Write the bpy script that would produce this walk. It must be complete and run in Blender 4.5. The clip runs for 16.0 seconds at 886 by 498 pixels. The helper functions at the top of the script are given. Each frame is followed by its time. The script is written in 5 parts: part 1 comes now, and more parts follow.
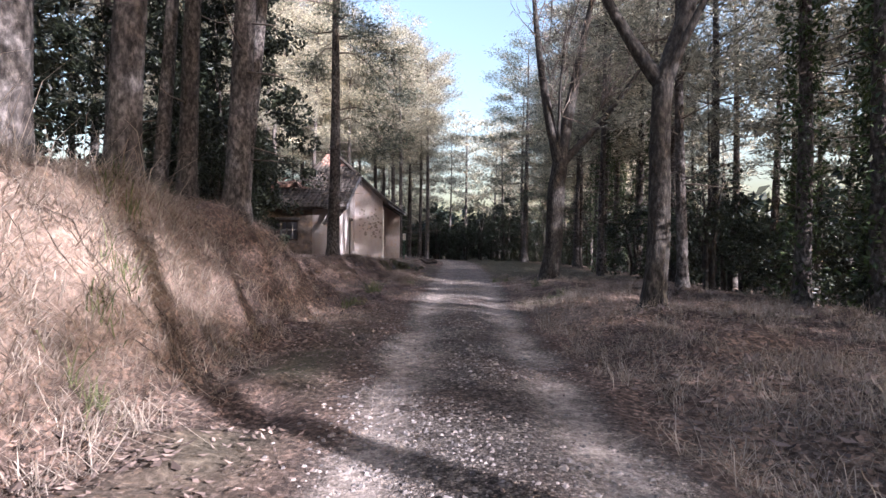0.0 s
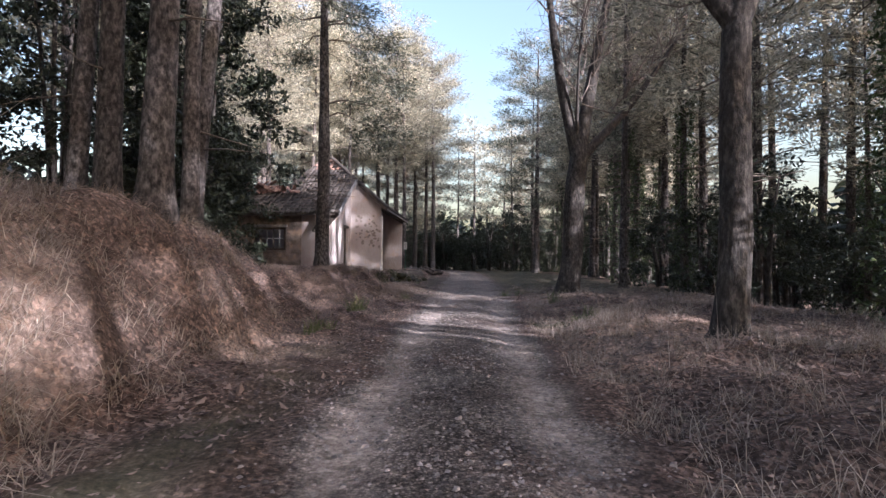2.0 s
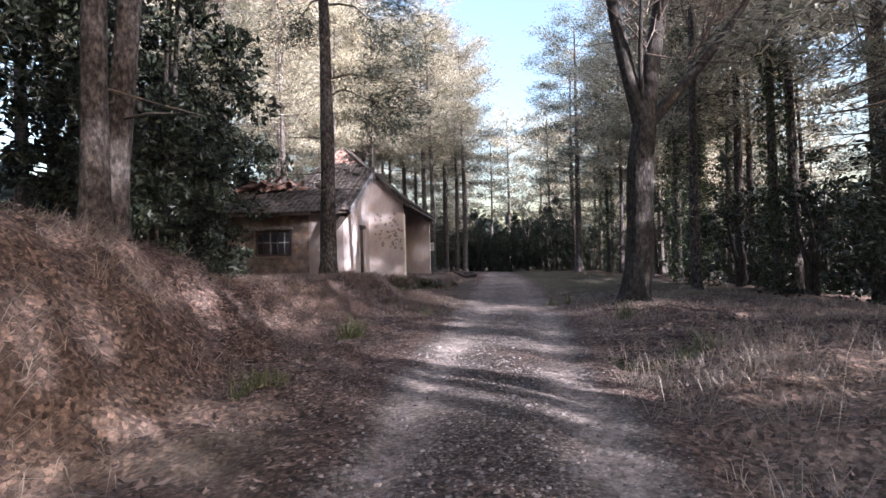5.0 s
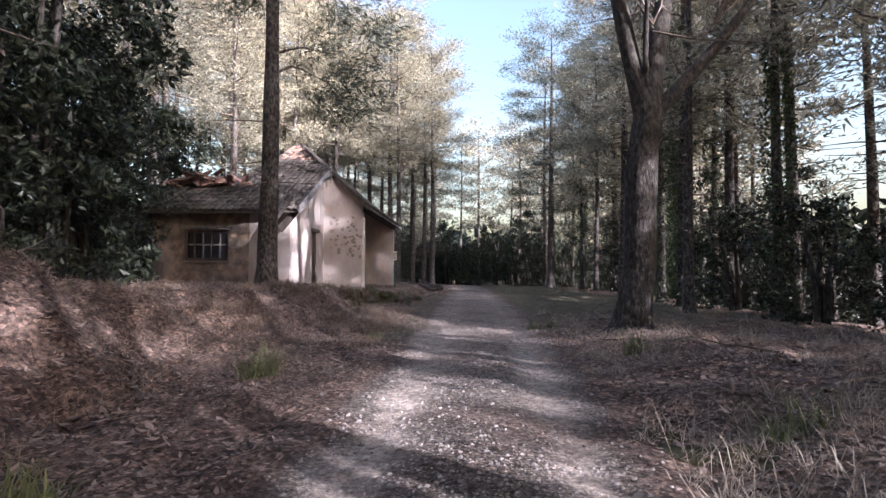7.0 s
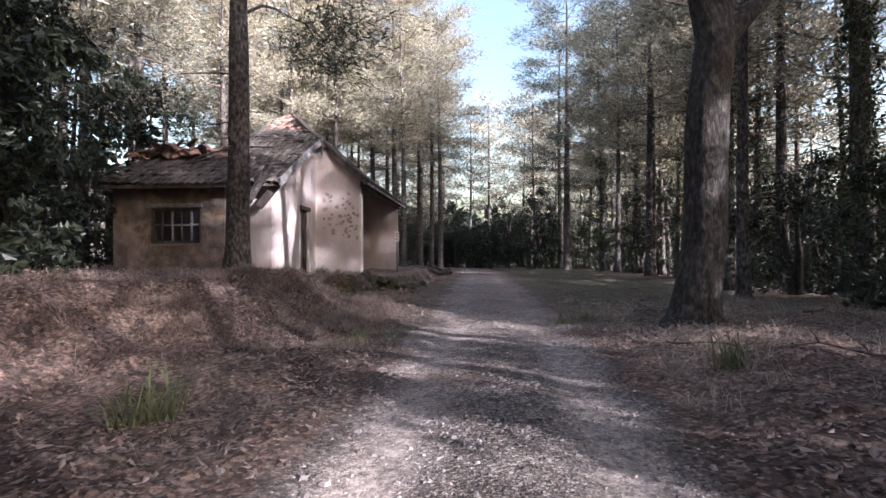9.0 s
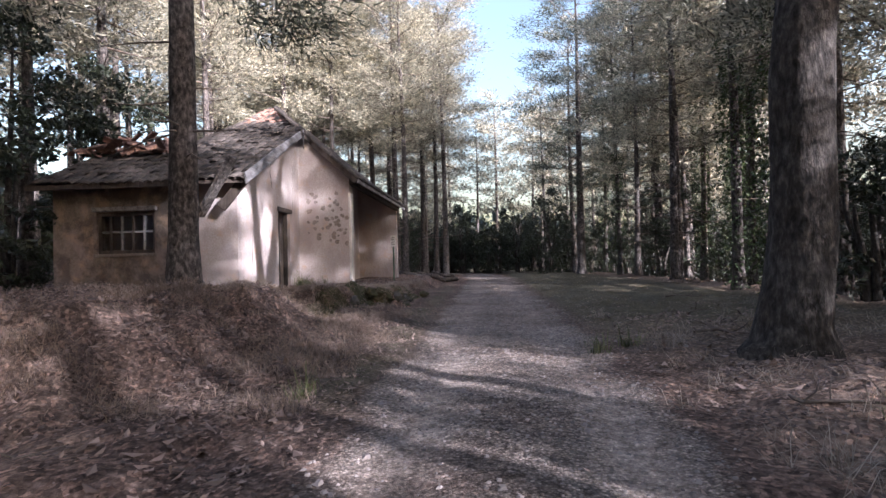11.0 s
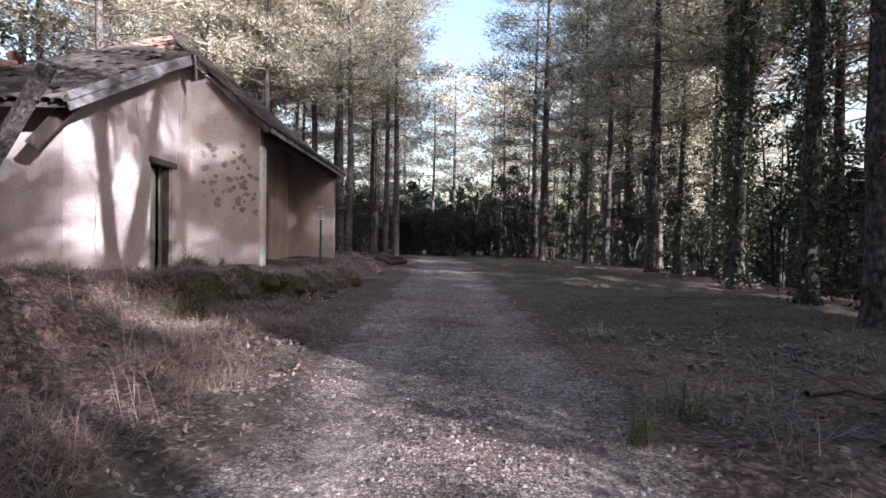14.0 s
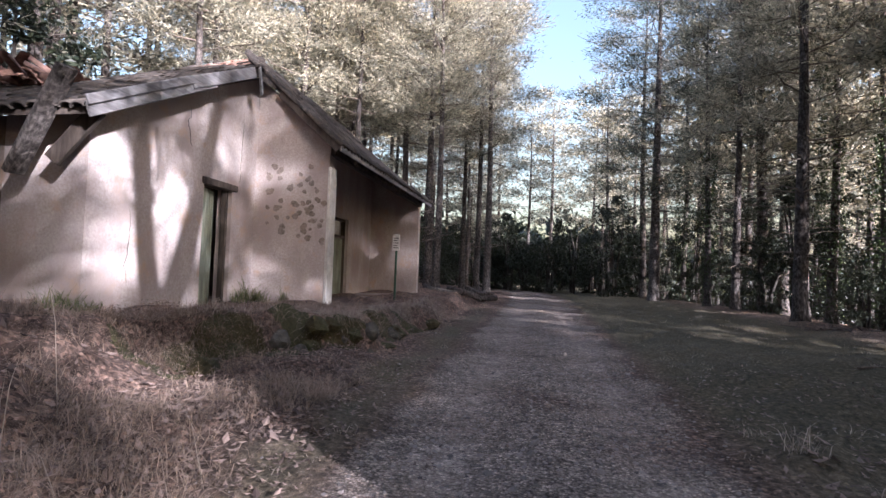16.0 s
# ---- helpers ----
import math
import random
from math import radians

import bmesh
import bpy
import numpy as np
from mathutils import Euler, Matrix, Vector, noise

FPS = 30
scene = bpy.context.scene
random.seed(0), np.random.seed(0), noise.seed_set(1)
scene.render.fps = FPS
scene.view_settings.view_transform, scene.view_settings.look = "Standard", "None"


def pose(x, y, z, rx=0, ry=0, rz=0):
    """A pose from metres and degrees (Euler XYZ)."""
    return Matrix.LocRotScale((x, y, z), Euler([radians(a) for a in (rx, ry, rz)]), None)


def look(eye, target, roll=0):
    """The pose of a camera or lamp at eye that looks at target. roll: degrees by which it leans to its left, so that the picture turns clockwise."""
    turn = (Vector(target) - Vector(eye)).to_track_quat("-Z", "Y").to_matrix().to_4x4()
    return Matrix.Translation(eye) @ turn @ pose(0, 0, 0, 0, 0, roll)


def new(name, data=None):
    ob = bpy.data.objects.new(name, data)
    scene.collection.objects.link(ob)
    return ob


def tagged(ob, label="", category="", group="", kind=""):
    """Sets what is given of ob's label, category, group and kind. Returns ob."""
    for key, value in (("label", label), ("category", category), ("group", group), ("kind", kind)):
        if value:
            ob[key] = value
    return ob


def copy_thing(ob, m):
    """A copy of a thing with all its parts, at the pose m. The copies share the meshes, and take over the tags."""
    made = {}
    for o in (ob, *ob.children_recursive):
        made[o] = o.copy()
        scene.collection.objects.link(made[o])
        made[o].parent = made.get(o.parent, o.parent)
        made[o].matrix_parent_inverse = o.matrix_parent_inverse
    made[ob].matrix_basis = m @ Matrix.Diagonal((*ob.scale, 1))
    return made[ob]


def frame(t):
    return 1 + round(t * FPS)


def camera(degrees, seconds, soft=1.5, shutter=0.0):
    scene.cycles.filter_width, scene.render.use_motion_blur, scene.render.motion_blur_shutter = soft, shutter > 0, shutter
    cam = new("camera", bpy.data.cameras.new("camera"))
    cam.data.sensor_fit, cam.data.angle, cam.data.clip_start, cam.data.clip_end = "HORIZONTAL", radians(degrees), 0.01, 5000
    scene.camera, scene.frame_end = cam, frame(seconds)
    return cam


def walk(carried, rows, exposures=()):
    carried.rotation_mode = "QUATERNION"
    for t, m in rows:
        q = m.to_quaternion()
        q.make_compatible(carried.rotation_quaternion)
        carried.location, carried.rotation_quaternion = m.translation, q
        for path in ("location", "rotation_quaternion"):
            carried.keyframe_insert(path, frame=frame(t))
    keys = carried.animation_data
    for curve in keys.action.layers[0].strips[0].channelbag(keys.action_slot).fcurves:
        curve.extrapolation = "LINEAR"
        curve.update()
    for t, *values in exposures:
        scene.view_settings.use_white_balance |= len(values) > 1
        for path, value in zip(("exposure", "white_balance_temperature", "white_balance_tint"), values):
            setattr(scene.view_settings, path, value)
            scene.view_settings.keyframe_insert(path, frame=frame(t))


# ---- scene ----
cam = camera(81.1, 16.0)
METRES, EYE, TILT, LEAN, TURN = 19.5, 1.29, 0.0, -0.7, 0.0
ROWS = [
    (0.0, 0.0, 0.0, 0.0, 0.0, 0.0, -0.0),
    (0.5, 0.006, 0.0339, -0.0007, -4.04, 0.67, 2.37),
    (1.0, 0.0075, 0.0673, -0.0018, -2.5, -0.34, 0.49),
    (1.5, 0.0122, 0.1013, -0.0018, -2.83, -0.0, 0.87),
    (2.0, 0.0141, 0.1348, -0.0031, 1.06, 1.21, 0.33),
    (2.5, 0.016, 0.1678, -0.0023, -0.3, 0.65, 0.17),
    (3.0, 0.0193, 0.1987, -0.0012, 1.75, 1.39, 1.7),
    (3.5, 0.0171, 0.2293, 0.0009, 1.46, 1.96, -0.17),
    (4.0, 0.0185, 0.2587, 0.0006, 4.89, 1.23, 2.24),
    (6.5, 0.0195, 0.4117, -0.0018, 4.99, 2.36, 1.98),
    (7.0, 0.0174, 0.4445, -0.0016, 1.39, 2.63, 0.39),
    (7.5, 0.0188, 0.4753, -0.0018, 2.44, 2.03, 1.47),
    (8.0, 0.0164, 0.5076, -0.0024, 2.35, 2.23, -0.41),
    (8.5, 0.0185, 0.5396, -0.0035, 1.31, 1.08, 1.63),
    (9.0, 0.0188, 0.5714, -0.0041, 2.53, 0.8, 1.07),
    (9.5, 0.0202, 0.6024, -0.0051, 2.95, 1.62, 1.11),
    (12.0, 0.0267, 0.7571, -0.0014, 3.64, 1.28, 2.6),
    (12.5, 0.0249, 0.7885, -0.001, 3.8, 1.71, 0.8),
    (13.0, 0.0289, 0.8192, -0.002, 1.46, 2.21, 1.24),
    (13.5, 0.03, 0.8486, -0.0036, 5.26, 1.16, 0.53),
    (14.0, 0.0365, 0.881, -0.0026, -1.37, -0.85, -0.12),
    (14.5, 0.0435, 0.9105, -0.0034, -0.81, 1.27, -0.23),
    (15.0, 0.0435, 0.9389, -0.0009, 2.41, 1.02, -2.6),
    (15.5, 0.0455, 0.9654, 0.0001, 7.21, 1.19, -0.02),
    (16.0, 0.0414, 0.9947, 0.0006, 9.14, 2.7, -1.28),
]
walk(cam, [(t, pose(0, 0, EYE, TILT, LEAN, TURN) @ pose(METRES * x, METRES * y, METRES * z, 90 + pitch, roll, yaw)) for t, x, y, z, yaw, pitch, roll in ROWS],
     [(0.0, 2.0, 5580, 21), (2.0, 2.0, 5580, 21), (4.0, 2.15, 5580, 21), (14.0, 2.15, 5580, 21), (16.0, 2.1, 5580, 21)])

# ---- light ----
SUN_AZ, SUN_EL = radians(128), radians(21.5)      # clockwise from +y; height above the horizon
world = bpy.data.worlds.new("sky")
scene.world = world
world.use_nodes = True
wn = world.node_tree.nodes
sky = wn.new("ShaderNodeTexSky")
sky.sky_type = "NISHITA"
sky.sun_disc = False
sky.sun_elevation = SUN_EL
sky.sun_rotation = SUN_AZ
sky.dust_density = 5.0
sky.air_density = 1.6
world.node_tree.links.new(sky.outputs[0], wn["Background"].inputs[0])
wn["Background"].inputs[1].default_value = 0.106
sun = new("sun", bpy.data.lights.new("sun", "SUN"))
sun.data.energy = 5.0
sun.data.angle = radians(0.6)
sun.data.color = (1.0, 0.93, 0.85)
sun_dir = Vector((math.sin(SUN_AZ) * math.cos(SUN_EL), math.cos(SUN_AZ) * math.cos(SUN_EL), math.sin(SUN_EL)))
sun.matrix_world = look((0, 0, 30), Vector((0, 0, 30)) - sun_dir)

# ---- materials ----
def node_mat(name, rough=0.9, spec=0.3):
    m = bpy.data.materials.new(name)
    m.use_nodes = True
    b = m.node_tree.nodes["Principled BSDF"]
    b.inputs["Roughness"].default_value = rough
    b.inputs["Specular IOR Level"].default_value = spec
    return m, m.node_tree.nodes, m.node_tree.links, b


def ramp(nodes, stops):
    r = nodes.new("ShaderNodeValToRGB")
    while len(r.color_ramp.elements) < len(stops):
        r.color_ramp.elements.new(0.5)
    for e, (p, c) in zip(r.color_ramp.elements, stops):
        e.position, e.color = p, (*c, 1)
    return r


def noise_tex(nodes, links, scale, detail=6, rough=0.6, stretch=None):
    n = nodes.new("ShaderNodeTexNoise")
    n.inputs["Scale"].default_value = scale
    n.inputs["Detail"].default_value = detail
    n.inputs["Roughness"].default_value = rough
    c = nodes.new("ShaderNodeTexCoord")
    if stretch:
        mp = nodes.new("ShaderNodeMapping")
        mp.inputs["Scale"].default_value = stretch
        links.new(c.outputs["Object"], mp.inputs[0])
        links.new(mp.outputs[0], n.inputs["Vector"])
    else:
        links.new(c.outputs["Object"], n.inputs["Vector"])
    return n


def mixc(nodes, links, fac, a, b, mode="MIX"):
    m = nodes.new("ShaderNodeMix")
    m.data_type, m.blend_type = "RGBA", mode
    for sock, v in ((m.inputs[0], fac), (m.inputs[6], a), (m.inputs[7], b)):
        if isinstance(v, bpy.types.NodeSocket):
            links.new(v, sock)
        elif isinstance(v, (int, float)):
            sock.default_value = v
        else:
            sock.default_value = (*v, 1)
    return m.outputs[2]


def surface(name, stops, scale, rough=0.9, bump=0.3, stretch=None, big=0.7, tint=(0.6, 0.55, 0.5), spread=0.0, depth=0.02, spec=0.3):
    """Fine grain from a ramp, a second slow variation, relief; spread: from object to object."""
    m, n, l, b = node_mat(name, rough, spec)
    fine = noise_tex(n, l, scale, 8, 0.65, stretch)
    r = ramp(n, stops)
    l.new(fine.outputs[0], r.inputs[0])
    slow = noise_tex(n, l, big, 3, 0.6)
    sr = ramp(n, [(0.38, (0, 0, 0)), (0.62, (1, 1, 1))])
    l.new(slow.outputs[0], sr.inputs[0])
    col = mixc(n, l, sr.outputs[0], r.outputs[0], mixc(n, l, 1.0, r.outputs[0], tint, "MULTIPLY"))
    if spread:
        oi = n.new("ShaderNodeObjectInfo")
        hs = n.new("ShaderNodeHueSaturation")
        mr = n.new("ShaderNodeMapRange")
        mr.inputs[3].default_value, mr.inputs[4].default_value = 1 - spread, 1 + spread
        l.new(oi.outputs["Random"], mr.inputs[0])
        l.new(mr.outputs[0], hs.inputs["Value"])
        l.new(col, hs.inputs["Color"])
        col = hs.outputs[0]
    l.new(col, b.inputs["Base Color"])
    bp = n.new("ShaderNodeBump")
    bp.inputs["Strength"].default_value = bump
    bp.inputs["Distance"].default_value = depth
    l.new(fine.outputs[0], bp.inputs["Height"])
    l.new(bp.outputs[0], b.inputs["Normal"])
    return m


def leafy(name, dark, light, rough=0.6, through_light=0.25, spread=0.25):
    """Leaves, needles and blades: a colour for each piece, and some light let through."""
    m, n, l, b = node_mat(name, rough, 0.35)
    g = n.new("ShaderNodeNewGeometry")
    r = ramp(n, [(0.0, dark), (1.0, light)])
    l.new(g.outputs["Random Per Island"], r.inputs[0])
    oi = n.new("ShaderNodeObjectInfo")
    hs = n.new("ShaderNodeHueSaturation")
    mr = n.new("ShaderNodeMapRange")
    mr.inputs[3].default_value, mr.inputs[4].default_value = 1 - spread, 1 + spread
    l.new(oi.outputs["Random"], mr.inputs[0])
    l.new(mr.outputs[0], hs.inputs["Value"])
    l.new(r.outputs[0], hs.inputs["Color"])
    l.new(hs.outputs[0], b.inputs["Base Color"])
    if through_light:
        t = n.new("ShaderNodeBsdfTranslucent")
        l.new(hs.outputs[0], t.inputs[0])
        mx = n.new("ShaderNodeMixShader")
        mx.inputs[0].default_value = through_light
        l.new(b.outputs[0], mx.inputs[1])
        l.new(t.outputs[0], mx.inputs[2])
        l.new(mx.outputs[0], n["Material Output"].inputs[0])
    return m


M_BARK = surface("pine_bark", [(0.36, (0.022, 0.018, 0.016)), (0.5, (0.085, 0.074, 0.068)), (0.66, (0.22, 0.195, 0.18))], 15, 0.95, 1.0, (1, 1, 0.55), 1.3, (0.65, 0.6, 0.58), 0.2, 0.05)
M_BARK_OAK = surface("oak_bark", [(0.34, (0.018, 0.016, 0.014)), (0.5, (0.055, 0.048, 0.043)), (0.68, (0.135, 0.118, 0.105))], 16, 0.95, 1.0, (1, 1, 0.42), 1.4, (0.7, 0.66, 0.62), 0.1, 0.04)
M_TWIG = surface("dead_twig", [(0.3, (0.07, 0.055, 0.045)), (0.7, (0.24, 0.2, 0.17))], 14, 0.95, 0.4, None, 1, (0.7, 0.65, 0.6), 0.2)
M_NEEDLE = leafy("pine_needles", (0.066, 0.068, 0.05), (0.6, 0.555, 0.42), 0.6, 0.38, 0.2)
# darker copy of the needles: shade on some pines put into the colour
M_NEEDLE_SHADED = leafy("shaded_pine_needles", (0.026, 0.034, 0.025), (0.15, 0.16, 0.115), 0.6, 0.2, 0.1)
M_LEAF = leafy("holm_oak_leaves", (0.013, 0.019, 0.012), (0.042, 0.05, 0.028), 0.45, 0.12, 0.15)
M_IVY = leafy("ivy_leaves", (0.02, 0.034, 0.014), (0.08, 0.11, 0.04), 0.4, 0.12, 0.15)
M_STRAW = leafy("dry_grass_blades", (0.17, 0.132, 0.104), (0.46, 0.385, 0.315), 0.7, 0.25, 0.0)
M_RUSSET = leafy("russet_grass_blades", (0.11, 0.078, 0.06), (0.38, 0.285, 0.22), 0.7, 0.25, 0.0)
M_GREEN = leafy("green_grass_blades", (0.07, 0.085, 0.035), (0.2, 0.2, 0.09), 0.6, 0.25, 0.0)
M_LITTER = leafy("fallen_leaf", (0.046, 0.032, 0.027), (0.31, 0.228, 0.192), 0.75, 0.1, 0.0)
M_STONE = leafy("gravel_stone", (0.09, 0.078, 0.074), (0.32, 0.275, 0.255), 0.85, 0.0, 0.0)
M_MOSS = surface("moss", [(0.3, (0.022, 0.024, 0.012)), (0.7, (0.085, 0.082, 0.042))], 30, 0.95, 0.8, None, 1.5, (0.8, 0.6, 0.45), 0.1, 0.03)
M_ROCK = surface("mossy_stone", [(0.3, (0.04, 0.038, 0.032)), (0.55, (0.11, 0.1, 0.088)), (0.75, (0.22, 0.2, 0.175))], 7, 0.92, 0.7, None, 1.3, (0.5, 0.48, 0.38), 0.2, 0.03)
M_TILE = surface("old_roof_tile", [(0.3, (0.035, 0.031, 0.028)), (0.5, (0.08, 0.068, 0.06)), (0.72, (0.155, 0.125, 0.11))], 11, 0.92, 0.5, None, 0.8, (0.6, 0.58, 0.56), 0.35, 0.01)
M_TILE_RED = surface("red_roof_tile", [(0.3, (0.17, 0.095, 0.075)), (0.7, (0.42, 0.265, 0.21))], 11, 0.9, 0.4, None, 0.8, (0.75, 0.68, 0.62), 0.25, 0.01)
M_WOOD = surface("weathered_wood", [(0.3, (0.1, 0.095, 0.096)), (0.5, (0.24, 0.233, 0.24)), (0.75, (0.4, 0.395, 0.41))], 14, 0.9, 0.5, (1, 0.12, 1), 1.2, (0.7, 0.68, 0.66), 0.15, 0.01)
M_WOOD_DARK = surface("dark_old_wood", [(0.3, (0.03, 0.024, 0.02)), (0.7, (0.12, 0.095, 0.08))], 12, 0.9, 0.5, (1, 1, 0.15), 1.2, (0.7, 0.68, 0.66), 0.1, 0.01)
M_GREENDOOR = surface("faded_green_paint", [(0.3, (0.15, 0.17, 0.13)), (0.7, (0.34, 0.37, 0.3))], 6, 0.8, 0.3, (1, 1, 0.2), 1.4, (0.75, 0.7, 0.62), 0, 0.005)
M_WHITEPAINT = surface("old_white_paint", [(0.3, (0.5, 0.48, 0.45)), (0.7, (0.75, 0.73, 0.7))], 9, 0.7, 0.2, None, 1.4, (0.8, 0.77, 0.72), 0, 0.005)
# dark fill: stands for shade inside the house; also cracks and print
M_DARK = surface("dark_shade_and_marks", [(0.3, (0.05, 0.045, 0.04)), (0.7, (0.12, 0.11, 0.1))], 4, 0.95, 0.2)
M_POSTGREEN = surface("green_metal_paint", [(0.3, (0.02, 0.06, 0.04)), (0.7, (0.05, 0.11, 0.075))], 12, 0.5, 0.1, None, 1.4, (0.8, 0.8, 0.7))


def plaster(name="stained_plaster", base_cols=((0.3, 0.258, 0.242), (0.45, 0.395, 0.374), (0.58, 0.525, 0.502)), stain_at=(0.42, 0.62), ochre_at=(0.58, 0.72), mould=0.0):
    """Pale pinkish render with damp stains, fallen patches and grime."""
    m, n, l, b = node_mat(name, 0.93, 0.2)
    fine = noise_tex(n, l, 26, 8, 0.7)
    base = ramp(n, list(zip((0.3, 0.55, 0.8), base_cols)))
    l.new(fine.outputs[0], base.inputs[0])
    stain = noise_tex(n, l, 1.3, 5, 0.62, (1, 1, 0.45))
    sr = ramp(n, [(stain_at[0], (0, 0, 0)), (stain_at[1], (0.85, 0.85, 0.85))])
    l.new(stain.outputs[0], sr.inputs[0])
    c1 = mixc(n, l, sr.outputs[0], base.outputs[0], (0.33, 0.27, 0.25))
    ochre = noise_tex(n, l, 2.2, 4, 0.6)
    orr = ramp(n, [(ochre_at[0], (0, 0, 0)), (ochre_at[1], (0.7, 0.7, 0.7))])
    l.new(ochre.outputs[0], orr.inputs[0])
    c2 = mixc(n, l, orr.outputs[0], c1, (0.42, 0.29, 0.2))
    streak = noise_tex(n, l, 3.1, 5, 0.7, (1, 1, 0.16))
    kr = ramp(n, [(0.54, (0, 0, 0)), (0.74, (0.4, 0.4, 0.4))])
    l.new(streak.outputs[0], kr.inputs[0])
    c2 = mixc(n, l, kr.outputs[0], c2, (0.27, 0.24, 0.23))
    if mould:
        spots_ = noise_tex(n, l, 1.7, 6, 0.7)
        mr_ = ramp(n, [(0.43, (0, 0, 0)), (0.56, (mould, mould, mould))])
        l.new(spots_.outputs[0], mr_.inputs[0])
        c2 = mixc(n, l, mr_.outputs[0], c2, (0.045, 0.04, 0.035))
    l.new(c2, b.inputs["Base Color"])
    bp = n.new("ShaderNodeBump")
    bp.inputs["Strength"].default_value, bp.inputs["Distance"].default_value = 0.5, 0.012
    l.new(mixc(n, l, 0.4, fine.outputs[0], stain.outputs[0]), bp.inputs["Height"])
    l.new(bp.outputs[0], b.inputs["Normal"])
    return m


M_PLASTER = plaster()
M_PLASTER_ROT = plaster("mouldy_plaster", ((0.12, 0.096, 0.078), (0.21, 0.168, 0.134), (0.32, 0.262, 0.215)), (0.4, 0.58), (0.5, 0.66), 0.6)
M_PATCH = surface("bare_mortar", [(0.3, (0.15, 0.126, 0.114)), (0.7, (0.33, 0.285, 0.255))], 20, 0.95, 0.7, None, 2, (0.8, 0.75, 0.7), 0.15, 0.02)


def ground_mat():
    """Leaf litter and earth, stony dust on the lane, short turf: each by its own mask on the sheet."""
    m, n, l, b = node_mat("forest_ground", 0.95, 0.15)
    def mask(name):
        a = n.new("ShaderNodeAttribute")
        a.attribute_name = name
        return a.outputs["Fac"]
    fine = noise_tex(n, l, 22, 9, 0.72)
    mid = noise_tex(n, l, 3.2, 5, 0.6)
    litter = ramp(n, [(0.3, (0.045, 0.031, 0.026)), (0.48, (0.13, 0.094, 0.077)), (0.62, (0.25, 0.187, 0.157)), (0.8, (0.38, 0.3, 0.255))])
    l.new(fine.outputs[0], litter.inputs[0])
    straw = ramp(n, [(0.3, (0.17, 0.115, 0.085)), (0.5, (0.33, 0.245, 0.19)), (0.75, (0.52, 0.42, 0.33))])
    l.new(fine.outputs[0], straw.inputs[0])
    dust = ramp(n, [(0.3, (0.21, 0.172, 0.147)), (0.5, (0.37, 0.308, 0.268)), (0.72, (0.55, 0.468, 0.412))])
    l.new(fine.outputs[0], dust.inputs[0])
    turf = ramp(n, [(0.3, (0.042, 0.04, 0.027)), (0.55, (0.1, 0.092, 0.06)), (0.75, (0.2, 0.178, 0.12))])
    l.new(fine.outputs[0], turf.inputs[0])
    mr = ramp(n, [(0.35, (0, 0, 0)), (0.65, (1, 1, 1))])
    l.new(mid.outputs[0], mr.inputs[0])
    def cells(scale, squash):
        """Scattered pieces lying over one another: a random shade for each, and its dome."""
        c = n.new("ShaderNodeTexCoord")
        wob = noise_tex(n, l, scale * 0.6, 2, 0.5)
        add = n.new("ShaderNodeVectorMath")
        add.operation = "MULTIPLY_ADD"
        add.inputs[1].default_value = (1.2 / scale,) * 3
        l.new(wob.outputs["Color"], add.inputs[0])
        l.new(c.outputs["Object"], add.inputs[2])
        mp = n.new("ShaderNodeMapping")
        mp.inputs["Scale"].default_value = (1, squash, 0.7)
        l.new(add.outputs[0], mp.inputs[0])
        v = n.new("ShaderNodeTexVoronoi")
        v.inputs["Scale"].default_value = scale
        l.new(mp.outputs[0], v.inputs["Vector"])
        bw = n.new("ShaderNodeSeparateColor")
        l.new(v.outputs["Color"], bw.inputs[0])
        return bw.outputs[0], v.outputs["Distance"]
    leaf_shade, leaf_dome = cells(30, 0.75)
    leaf_r = ramp(n, [(0.0, (0.32, 0.3, 0.3)), (0.45, (0.8, 0.78, 0.78)), (0.75, (1.15, 1.08, 1.05)), (1.0, (2.0, 1.8, 1.7))])
    l.new(leaf_shade, leaf_r.inputs[0])
    peb_shade, peb_dome = cells(52, 1.0)
    peb_r = ramp(n, [(0.0, (0.42, 0.42, 0.43)), (0.5, (0.8, 0.8, 0.81)), (0.85, (1.15, 1.14, 1.13)), (1.0, (1.9, 1.85, 1.8))])
    l.new(peb_shade, peb_r.inputs[0])
    gap_r = ramp(n, [(0.35, (1, 1, 1)), (0.75, (0.4, 0.39, 0.38))])
    l.new(peb_dome, gap_r.inputs[0])
    earth = ramp(n, [(0.3, (0.058, 0.05, 0.045)), (0.5, (0.14, 0.12, 0.108)), (0.75, (0.27, 0.234, 0.212))])
    l.new(fine.outputs[0], earth.inputs[0])
    bed = mixc(n, l, mask("dust"), earth.outputs[0], dust.outputs[0])
    peb = mixc(n, l, 1.0, bed, mixc(n, l, 1.0, peb_r.outputs[0], gap_r.outputs[0], "MULTIPLY"), "MULTIPLY")
    track = mask("track")
    peb = mixc(n, l, track, peb, bed)
    blot = noise_tex(n, l, 5.5, 6, 0.72)
    blot_r = ramp(n, [(0.36, (0.5, 0.49, 0.48)), (0.5, (0.95, 0.95, 0.95)), (0.64, (1.35, 1.34, 1.32))])
    l.new(blot.outputs[0], blot_r.inputs[0])
    peb = mixc(n, l, 0.85, peb, mixc(n, l, 1.0, peb, blot_r.outputs[0], "MULTIPLY"))
    mud = mixc(n, l, mr.outputs[0], litter.outputs[0], mixc(n, l, 1.0, litter.outputs[0], (0.62, 0.6, 0.6), "MULTIPLY"))
    c = mixc(n, l, mask("straw"), mud, straw.outputs[0])
    c = mixc(n, l, mask("turf"), c, turf.outputs[0])
